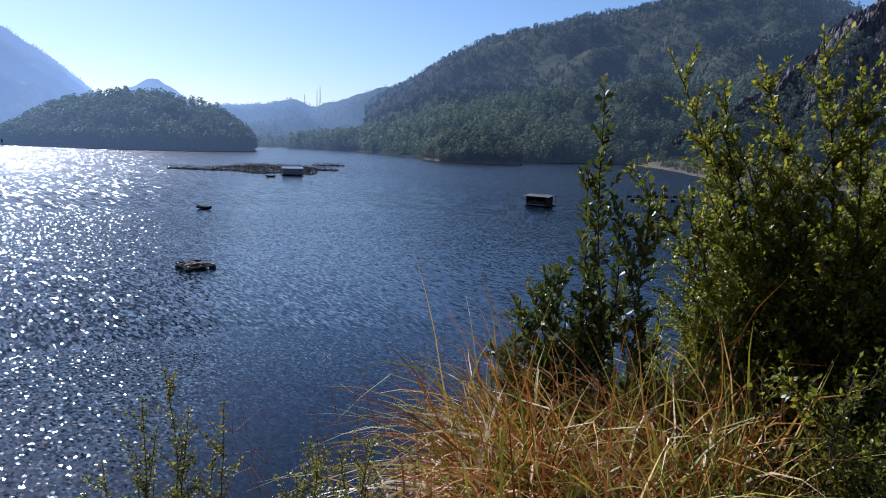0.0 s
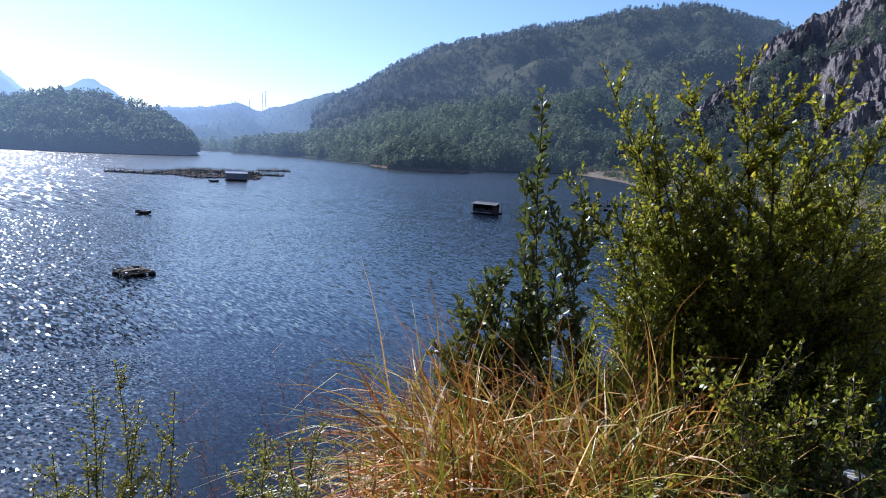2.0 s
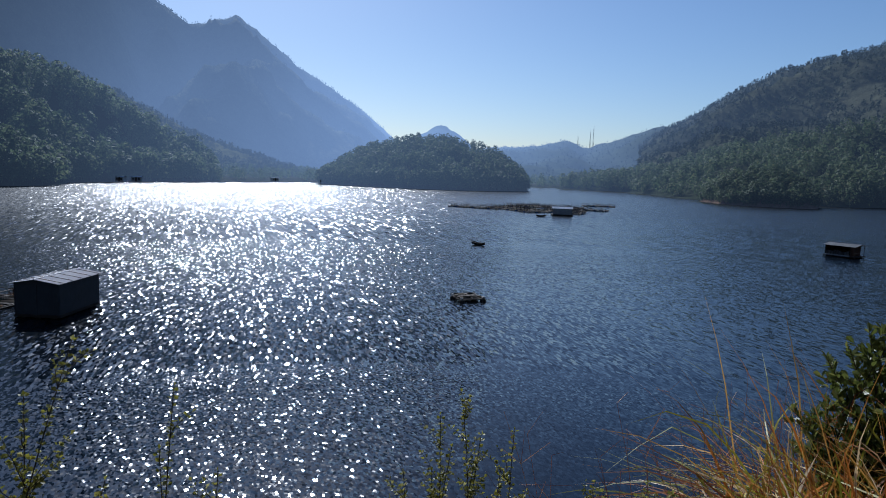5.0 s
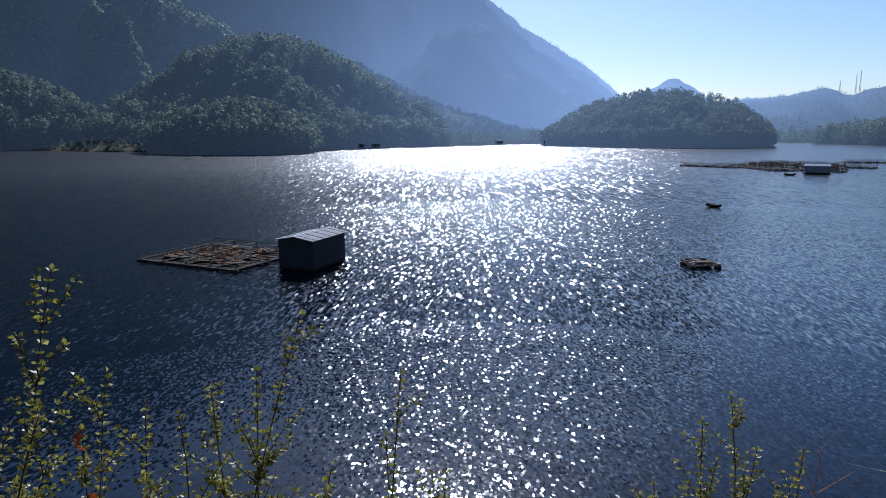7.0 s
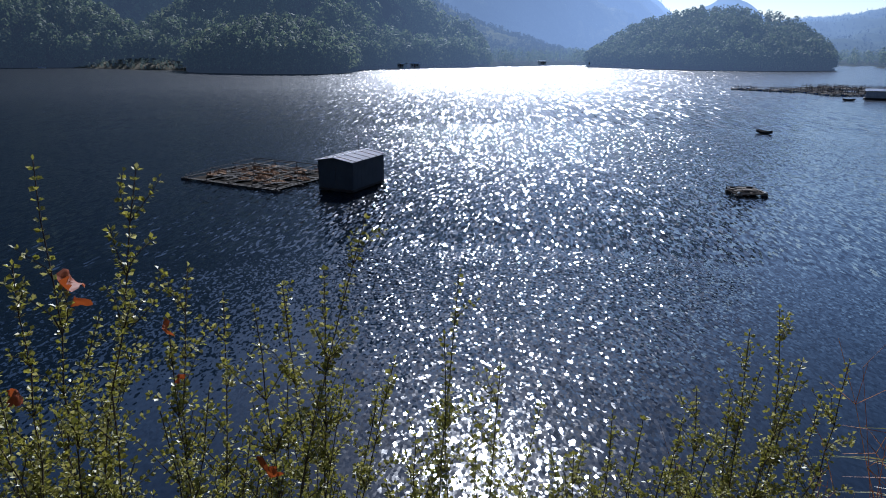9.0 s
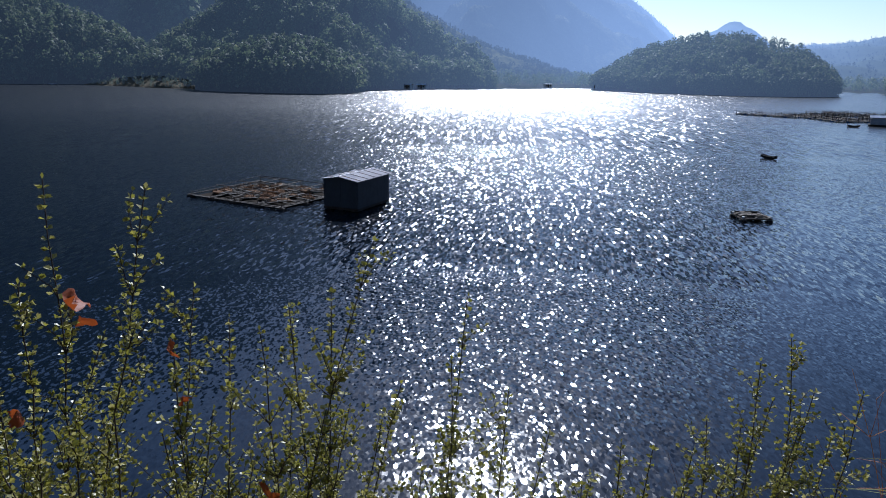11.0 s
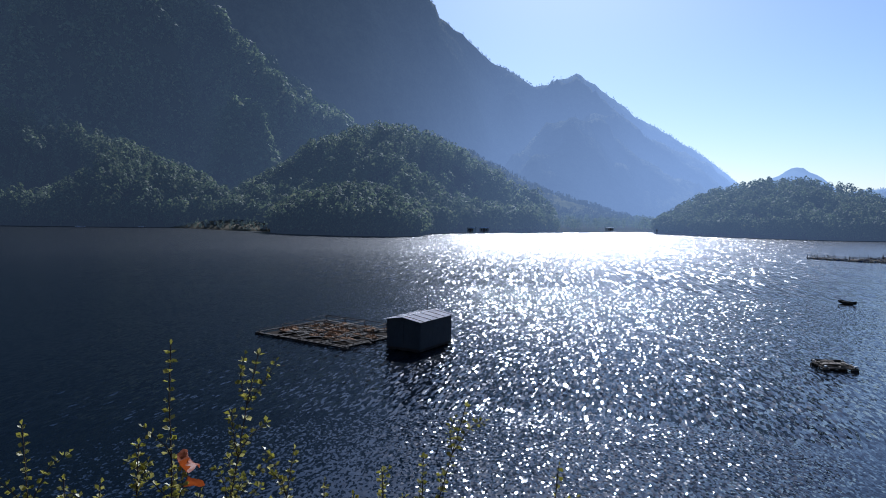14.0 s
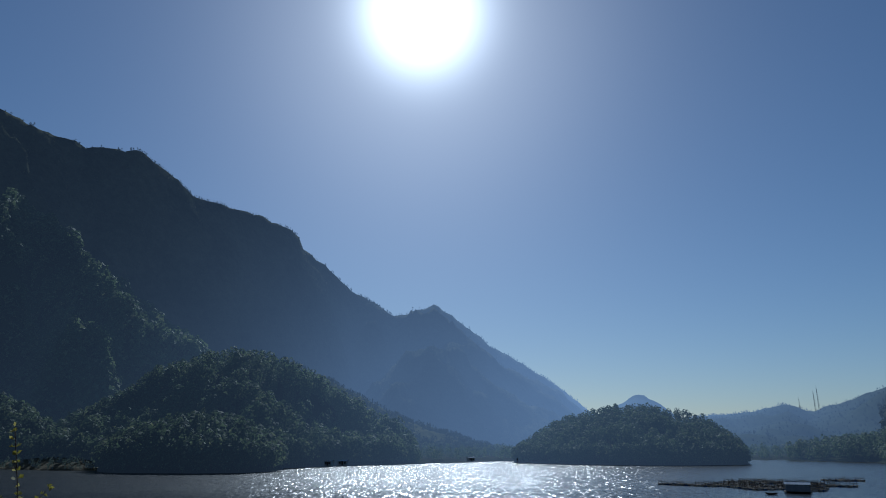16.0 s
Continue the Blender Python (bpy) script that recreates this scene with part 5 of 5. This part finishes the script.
rs = np.random.default_rng(23)
BIG_TIPS = [(1.21, 3.78, 11.51), (1.49, 3.70, 11.35), (1.64, 3.62, 11.46), (1.88, 3.49, 11.60), (2.05, 3.42, 11.44), (2.23, 3.31, 11.45), (2.36, 3.20, 11.53), (1.40, 3.75, 11.14),
            (2.33, 3.26, 11.17), (2.55, 3.15, 11.30), (1.05, 3.88, 10.85), (1.32, 3.70, 10.7), (1.50, 3.60, 10.65), (1.28, 3.85, 10.15)]
BODY_TIPS = [(rs.uniform(1.3, 2.7), rs.uniform(3.35, 3.75), rs.uniform(10.6, 11.2)) for _ in range(22)]
for k in range(16):
    BODY_TIPS.append((rs.uniform(1.75, 2.85), rs.uniform(3.05, 3.6), rs.uniform(9.55, 10.75)))
for k in range(16):
    BODY_TIPS.append((rs.uniform(2.55, 3.1), rs.uniform(3.0, 3.5), rs.uniform(9.6, 10.9)))
for k in range(48):
    a, e = rs.uniform(0, 2 * math.pi), rs.uniform(-0.35, 0.95)
    BODY_TIPS.append((2.3 + 0.92 * math.cos(a) * math.cos(e), 3.85 + 0.70 * math.sin(a) * math.cos(e), 10.2 + 0.90 * math.sin(e)))
broad = shrub("broad_shrub", "large olive-green leafy shrub on the bank edge", (2.1, 3.85, 8.9), BIG_TIPS, rs, LEAF_OLIVE, 0.038, 0.30, 26, 0.32, thick=0.013, root=0.25, density=1.5, rise=0.9)
body = shrub("broad_shrub", "large olive-green leafy shrub on the bank edge", (2.2, 3.85, 8.9), BODY_TIPS, rs, LEAF_OLIVE, 0.038, 0.28, 15, 0.32, thick=0.012, root=0.28, density=1.1, bare=0.3)
for branch in list(body.children):
    branch.parent = broad
bpy.data.objects.remove(body)


def mound(x, y, rx, ry, low, high, count):
    """Tips spread over a low rounded bush."""
    out = []
    for _ in range(count):
        a, q = rs.uniform(0, 2 * math.pi), math.sqrt(rs.uniform(0, 1))
        out.append((x + rx * q * math.cos(a), y + ry * q * math.sin(a), rs.uniform(low, high) - 0.3 * q * q))
    return out


shrub("bushy_shrub", "dense low olive-green shrub below the large one", (1.55, 3.95, 8.9), mound(1.5, 3.95, 0.45, 0.3, 9.6, 10.35, 22), rs, LEAF_OLIVE, 0.048, 0.22, 17, 0.24, thick=0.010, root=0.25, density=1.0)
shrub("bushy_shrub", "dense dark green shrub beside the path", (2.4, 3.35, 8.8), mound(2.55, 3.3, 0.5, 0.40, 9.4, 10.15, 24), rs, LEAF_OLIVE, 0.048, 0.22, 17, 0.24, thick=0.010, root=0.25, density=1.0)
shrub("bushy_shrub", "dense dark green shrub beside the path", (3.0, 3.0, 8.8), mound(3.0, 3.05, 0.35, 0.3, 9.3, 10.0, 18), rs, LEAF_DARK, 0.045, 0.25, 15, 0.24, thick=0.010, root=0.2, density=1.0)
shrub("bushy_shrub", "tall leafy shrub beyond the railing", (4.8, 6.1, 8.2), mound(4.75, 6.0, 1.5, 0.9, 9.0, 11.2, 38), rs, LEAF_OLIVE, 0.065, 0.24, 12, 0.38, thick=0.016, root=0.5, density=0.9)
shrub("bushy_shrub", "tall leafy shrub beyond the railing", (6.6, 5.6, 8.2), mound(6.6, 5.6, 1.3, 0.9, 9.0, 11.4, 28), rs, LEAF_OLIVE, 0.065, 0.24, 12, 0.38, thick=0.016, root=0.5, density=0.9)
shrub("upright_shrub", "slender dark leathery-leaved shrub beside the large one", (1.0, 3.95, 8.9),
      [(0.87, 3.80, 11.33), (0.84, 3.91, 10.85), (0.92, 3.95, 11.0), (0.95, 3.78, 10.7), (1.18, 3.81, 10.78), (1.34, 3.75, 10.68), (0.80, 3.84, 10.45), (1.05, 3.9, 10.6)],
      rs, LEAF_DARK, 0.062, 0.29, 9, 0.20, thick=0.011, bare=0.3, rise=1.0, density=1.15)
shrub("low_shrub", "low dark green shrub with upright leafy shoots", (0.68, 4.05, 8.8),
      [(0.44, 3.96, 10.05), (0.62, 3.97, 10.21), (0.54, 3.96, 10.11), (0.73, 3.95, 10.22), (0.84, 3.88, 9.99), (0.46, 3.90, 9.83), (0.40, 4.0, 9.7), (0.9, 4.0, 10.1), (0.66, 3.8, 9.8), (0.3, 3.95, 9.75), (0.35, 3.8, 9.6), (0.55, 3.75, 9.75), (0.78, 3.75, 9.9), (0.95, 3.7, 10.0), (1.08, 3.72, 10.15), (1.2, 3.7, 10.05), (0.5, 4.1, 9.95), (0.8, 4.1, 10.25)],
      rs, LEAF_DARK, 0.058, 0.27, 13, 0.20, thick=0.009, bare=0.12, rise=1.0, density=1.6)
ROW = [((-1.72, 0.42), [(-1.75, 0.48, 10.72), (-1.70, 0.65, 10.69), (-1.73, 0.41, 10.53), (-1.64, 0.56, 10.37), (-1.80, 0.36, 10.30)]),
       ((-1.62, 0.62), [(-1.67, 0.72, 10.47), (-1.66, 0.66, 10.37), (-1.62, 0.77, 10.40), (-1.58, 0.70, 10.22)]),
       ((-1.50, 0.85), [(-1.58, 0.82, 10.37), (-1.57, 0.89, 10.41), (-1.52, 0.97, 10.44), (-1.49, 1.07, 10.55), (-1.45, 0.9, 10.2), (-1.37, 1.05, 10.24)]),
       ((-1.25, 1.12), [(-1.34, 1.18, 10.27), (-1.35, 1.24, 10.41), (-1.22, 1.25, 10.21), (-1.12, 1.28, 10.13), (-1.30, 1.05, 10.05)]),
       ((-0.95, 1.45), [(-1.07, 1.52, 10.03), (-1.00, 1.55, 10.03), (-0.92, 1.60, 10.05), (-0.84, 1.62, 10.03), (-1.10, 1.40, 9.95)]),
       ((-0.78, 1.85), [(-0.90, 1.91, 10.19), (-0.85, 1.96, 10.26), (-0.77, 1.94, 10.14), (-0.85, 1.89, 10.10), (-0.67, 1.97, 10.16)]),
       ((-0.35, 2.05), [(-0.36, 1.90, 10.0), (-0.30, 1.93, 10.02), (-0.19, 1.96, 10.06), (-0.45, 2.0, 9.9)]),
       ((-2.0, 0.1), [(-2.07, 0.0, 11.04), (-2.07, 0.03, 10.87), (-2.05, 0.05, 10.75), (-2.04, 0.11, 10.65), (-2.02, 0.15, 10.57), (-2.12, -0.05, 10.9)]),
       ((-1.9, 0.28), [(-2.0, 0.24, 10.53), (-1.95, 0.31, 10.41), (-1.93, 0.38, 10.39), (-1.85, 0.2, 10.35), (-1.98, 0.18, 10.45)])]
for (fx, fy), tips in ROW:
    tops = [t[2] for t in tips]
    tips = tips + [(fx - 0.08 + rs.normal() * 0.14, fy + 0.05 + rs.normal() * 0.14, rs.uniform(9.75, min(tops) - 0.02)) for _ in range(10)]
    shrub("small_leaved_shrub", "thin upright shrub with small yellow-green leaves", (fx, fy, 9.0), tips, rs, LEAF_SMALL, 0.0132, 0.40, 17, 0.20, thick=0.003, bare=0.12, density=1.0, cluster=5, rise=0.45, root=0.07, gap=1.5, twig=0.0016)


shrub("bushy_shrub", "sunlit olive-green shrub behind the dry grass", (1.8, 2.7, 8.9), [(rs.uniform(1.35, 2.25), rs.uniform(2.4, 2.95), rs.uniform(9.55, 10.2)) for _ in range(26)], rs, LEAF_OLIVE, 0.036, 0.28, 13, 0.22, thick=0.008, root=0.2, density=0.8)


def blade(g_v, g_f, p, d, length, width, r, segs=6, droop=0.8):
    """One arching grass blade as a thin folded strip."""
    side = unit(np.cross(d, np.array([0, 0, 1.0])) + r.normal(size=3) * 0.3)
    pts, cur, q = [], np.array(p, dtype=float), unit(np.array([d[0] * 0.7, d[1] * 0.7, 1.0]) + r.normal(size=3) * 0.34)
    k0 = len(g_v)
    swing = r.normal(size=3) * 0.13
    kink = r.integers(1, 7) if r.random() < 0.5 * droop else 99
    for k in range(segs + 1):
        w = width * (1 - (k / segs) ** 1.6) + 0.0004
        g_v.append(cur - side * w)
        g_v.append(cur + side * w)
        if k == kink:
            q = unit(q * 0.35 + np.array([d[0], d[1], -0.35]) * r.uniform(0.4, 1.4) + r.normal(size=3) * 0.25)
        q = unit(q + np.array([d[0], d[1], -0.55]) * droop * (k + 1) / segs * 0.55 + swing + r.normal(size=3) * 0.05)
        cur = cur + q * length / segs
    for k in range(segs):
        a = k0 + 2 * k
        g_f.append((a, a + 1, a + 3, a + 2))


def grass_tuft(name, label, centre, spread, count, low, high, mat, r, width=0.004, droop=0.9, lean=(0, 0)):
    vs, fs = [], []
    for _ in range(count):
        x, y = centre[0] + r.normal() * spread[0], centre[1] + r.normal() * spread[1]
        a = r.uniform(0, 6.283)
        d = np.array([math.cos(a) + lean[0], math.sin(a) + lean[1], 0])
        blade(vs, fs, (x, y, float(bank_height(x, y)) - 0.02), d * r.uniform(0.2, 1.0), r.uniform(low, high), width * r.uniform(0.5, 1.3), r, 6, droop * r.uniform(0.3, 1.4))
    ob = link_mesh(name, np.array(vs), np.array(fs), mat)
    return tagged(ob, label, "grass", kind="stuff")


TUFTS = [(0.30, 2.55), (0.62, 2.95), (0.95, 3.25), (0.55, 3.55), (0.25, 3.10), (1.25, 3.0), (0.85, 2.55), (0.45, 2.15), (0.12, 2.3), (1.0, 3.6), (0.4, 3.9), (1.3, 2.5), (0.75, 2.1), (0.85, 3.75), (1.15, 3.35), (1.5, 2.85), (1.0, 3.95), (1.4, 3.15), (0.65, 4.05), (1.3, 3.5), (1.65, 3.05), (1.1, 2.9), (1.45, 2.6), (1.6, 3.3), (1.25, 3.2)]
for x, y in (t for t in TUFTS if t[0] < 1.42):
    grass_tuft("dry_grass", "dry straw-coloured grass arching over the bank edge", (x, y), (0.22, 0.20), 24, 0.5, 1.0, GRASS_STRAW, rs, 0.009, 1.8)
    grass_tuft("rust_grass", "rust-brown dead grass on the bank edge", (x, y), (0.22, 0.20), 34, 0.4, 1.0, GRASS_RUST, rs, 0.009, 1.8)
    grass_tuft("green_grass", "yellow-green grass among the dry stalks", (x + 0.05, y), (0.22, 0.22), 34, 0.4, 0.95, GRASS_GREEN, rs, 0.010, 1.5)
    grass_tuft("dead_blades", "broad curled dead grass blades", (x, y), (0.24, 0.22), 40, 0.35, 0.85, GRASS_STRAW, rs, 0.014, 2.8)
for x, y in ((0.95, 2.75), (1.2, 2.6), (1.4, 2.85), (1.1, 3.1), (0.8, 3.1), (1.55, 3.1), (1.0, 2.3), (1.2, 2.15), (1.3, 2.5)):
    grass_tuft("tall_dry_grass", "tall dry orange grass in front of the shrub", (x, y), (0.16, 0.14), 34, 0.6, 1.15, GRASS_STRAW, rs, 0.006, 1.25)
    grass_tuft("tall_rust_grass", "tall rust-red dead grass in front of the shrub", (x, y), (0.16, 0.14), 40, 0.5, 1.1, GRASS_RUST, rs, 0.007, 1.5)
    grass_tuft("tall_green_grass", "fresh yellow-green grass before the shrub", (x, y), (0.16, 0.14), 34, 0.5, 1.1, GRASS_GREEN, rs, 0.007, 1.5)
for k in range(60):
    x = rs.uniform(0.25, 1.5)
    y = rs.uniform(2.6, 3.8) - 0.45 * max(0.0, x - 1.0)
    tall = 1.0 + 0.25 * min(1.0, max(0.0, (y - 2.6)))
    grass_tuft("upright_dry_grass", "tall straw and orange grass standing before the shrubs", (x, y), (0.12, 0.10), 11, 0.7 * tall, 1.25 * tall, GRASS_STRAW, rs, 0.009, 1.3)
    grass_tuft("upright_rust_grass", "tall rust-brown grass standing before the shrubs", (x, y), (0.12, 0.10), 17, 0.6 * tall, 1.2 * tall, GRASS_RUST, rs, 0.009, 1.2)
    grass_tuft("upright_green_grass", "tall yellow-green grass standing before the shrubs", (x, y), (0.12, 0.10), 20, 0.6 * tall, 1.2 * tall, GRASS_GREEN, rs, 0.010, 1.2)
    grass_tuft("curled_blades", "broad pale curled grass blades", (x, y), (0.16, 0.14), 9, 0.6, 1.2, GRASS_PALE, rs, 0.017, 2.0)
for k in range(22):
    x = rs.uniform(1.15, 2.5)
    y = rs.uniform(2.1, 3.0)
    z = float(bank_height(x, y))
    shrub("leafy_weed", "leafy green weed stems among the dry grass", (x, y, 9), [(x + rs.normal() * 0.14, y + rs.normal() * 0.14, z + rs.uniform(0.25, 0.6)) for _ in range(7)],
          rs, LEAF_OLIVE if k % 3 else LEAF_WEED, 0.036, 0.32, 10, 0.12, RED_STEM, 0.004, 0.25, 0.9, root=0.08)
for x, y in ((-0.9, 1.5), (-1.4, 0.8), (-1.9, 0.25), (-0.45, 1.9), (-0.62, 1.75)):
    grass_tuft("dry_grass", "thin dry grass between the low shrubs", (x, y), (0.2, 0.2), 60, 0.3, 0.8, GRASS_STRAW, rs, 0.0025)


def ground_cover(name, label, count, mat, size, low, high, r, xs, ys):
    """Loose low leaves over the ground of the bank's shoulder."""
    x, y = r.uniform(*xs, count), r.uniform(*ys, count)
    ok = fbm(x * 1.7, y * 1.7, 3, 83) > -0.35
    x, y = x[ok], y[ok]
    p = np.stack([x, y, bank_height(x, y) + r.uniform(low, high, len(x)) ** 1.5], -1)
    d = unit(r.normal(size=p.shape) + np.array([0, 0, 0.3]))
    ob = leaves_mesh(name, p, d, r.uniform(0.5, 1.2, len(x)) * size, 0.3, mat, None, r)
    return tagged(ob, label, "undergrowth", kind="stuff")


ground_cover("undergrowth", "low green undergrowth on the bank", 9000, LEAF_DARK, 0.05, 0.02, 0.5, rs, (0.2, 5.5), (1.7, 6.0))
ground_cover("undergrowth", "low pale weeds on the bank", 4000, LEAF_WEED, 0.05, 0.02, 0.45, rs, (0.9, 4.0), (1.5, 4.0))
ground_cover("leaf_litter", "brown dead leaves on the ground", 6000, GRASS_RUST, 0.05, 0.0, 0.08, rs, (0.2, 7.0), (0.8, 7.0))
for x, y in ((1.7, 2.5), (1.4, 2.55), (1.6, 2.3), (1.95, 2.3), (1.45, 2.2), (2.3, 2.75), (1.75, 2.0), (2.1, 2.5), (2.45, 2.4)):
    shrub("broad_leaved_weed", "low pale-leaved weed among the grass", (x, y, 9), [(x + rs.normal() * 0.16, y + rs.normal() * 0.16, float(bank_height(x, y)) + rs.uniform(0.2, 0.62)) for _ in range(12)],
          rs, LEAF_WEED, 0.046, 0.36, 9, 0.10, RED_STEM, 0.004, 0.3, 0.8, root=0.12)


def seed_stalks(name, label, centre, spread, count, high, r):
    """Fine bare flowering stalks with hair-thin branched heads."""
    g = Growth()
    for _ in range(count):
        x, y = centre[0] + r.normal() * spread, centre[1] + r.normal() * spread
        a = np.array([x, y, float(bank_height(x, y))])
        b = a + np.array([r.normal() * 0.18 - 0.08, r.normal() * 0.15, high * r.uniform(0.7, 1.1)])
        line = arc(a, b, r, 8, 0.05, 0.008)
        g.stem(line, 0.0016, 0.0007, 3)
        for _ in range(7):
            k = r.integers(4, 8)
            d = unit(r.normal(size=3) + np.array([0, 0, 0.9]))
            g.stem(np.array([line[k], line[k] + d * r.uniform(0.04, 0.13)]), 0.0009, 0.0005, 3)
    ob = link_mesh(name, np.concatenate(g.v), np.concatenate(g.f), GRASS_RUST)
    return tagged(ob, label, "grass", kind="stuff")


for x, y in ((0.05, 2.6), (-0.1, 2.2), (0.2, 3.2), (0.3, 3.6), (-0.3, 2.0), (-0.7, 1.95)):
    seed_stalks("seed_stalks", "hair-thin reddish grass stalks gone to seed", (x, y), 0.13, 16, 1.05, rs)


def withered_leaf(place, size, r):
    """A torn, curled dead leaf caught in the twigs: a ragged crumpled sheet."""
    axis = np.array(Euler((r.uniform(0.9, 1.9), r.uniform(-0.5, 0.5), r.uniform(0, 6.28))).to_matrix())
    seed, rings, turns = int(r.integers(1, 900)), 7, 26
    q = np.arange(turns) / turns * 2 * math.pi
    edge = 0.62 + 0.30 * fbm(np.cos(q) * 1.1 + seed, np.sin(q) * 1.1, 2, seed) + 0.16 * fbm(np.cos(q) * 4, np.sin(q) * 4, 2, seed + 2)
    rad = np.linspace(0.04, 1, rings)[:, None] * edge[None, :]
    u, v = rad * np.cos(q)[None, :] * 1.25, rad * np.sin(q)[None, :] * 0.7
    crumple = 0.30 * np.sin(3.0 * u + seed) + 0.28 * v * v + 0.14 * fbm(u * 2 + seed, v * 2, 3, seed + 5)
    pts = (np.stack([u, v, crumple], -1) * size).reshape(-1, 3) @ axis.T + np.array(place)
    i, j = np.arange(rings - 1)[:, None] * turns + np.arange(turns)[None, :], np.arange(rings - 1)[:, None] * turns + (np.arange(turns)[None, :] + 1) % turns
    faces = np.stack([i, j, j + turns, i + turns], -1).reshape(-1, 4)
    return tagged(link_mesh("withered_leaf", pts, faces, DEAD_LEAF, None, True), "torn curled orange dead leaf caught in twigs", "leaf", "withered leaves")


for place, size in (((-1.68, 0.49, 10.49), 0.055), ((-1.70, 0.51, 10.44), 0.04), ((-1.59, 0.63, 10.38), 0.03), ((-1.63, 0.35, 10.31), 0.042), ((-1.39, 0.72, 10.10), 0.05), ((-1.55, 0.63, 10.28), 0.028), ((1.55, 2.9, 9.62), 0.05), ((1.2, 2.4, 9.35), 0.06)):
    withered_leaf(place, size * 0.85, rs)


def railing(points, label):
    """A painted pipe railing: posts with caps, and two rails between them."""
    thing = tagged(empty("railing"), label, "railing")
    tops = []
    for x, y, h in points:
        z = float(bank_height(x, y))
        part("post", tube(bmesh.new(), (x, y, z - 0.1), (x, y, z + h), 0.045, sides=10), GREEN_PAINT, thing)
        part("cap", tube(bmesh.new(), (x, y, z + h), (x, y, z + h + 0.03), 0.052, sides=10), GREEN_PAINT, thing)
        tops.append(Vector((x, y, z + h)))
    for a, b in zip(tops[:-1], tops[1:]):
        for drop in (0.17, 0.75):
            part("rail", tube(bmesh.new(), a - Vector((0, 0, drop)), b - Vector((0, 0, drop)), 0.035, sides=8), GREEN_PAINT, thing)
    return thing


railing([(2.6, 5.35, 1.3), (3.93, 4.55, 1.32), (5.5, 4.1, 1.3), (7.0, 3.9, 1.3), (8.5, 3.8, 1.3)], "green painted railing beside the path")


def cut_post(x, y, h):
    thing = tagged(empty("cut_post"), "weathered wooden post with a pale sawn top", "post")
    z = float(bank_height(x, y))
    part("shaft", tube(bmesh.new(), (x, y, z - 0.1), (x + 0.02, y, z + h), 0.05, 0.045, 10), BARK, thing)
    part("sawn_top", tube(bmesh.new(), (x + 0.02, y, z + h), (x + 0.02, y, z + h + 0.012), 0.046, 0.044, 10), FOAM, thing, "pale sawn top")
    return thing


cut_post(2.15, 2.55, 0.55)
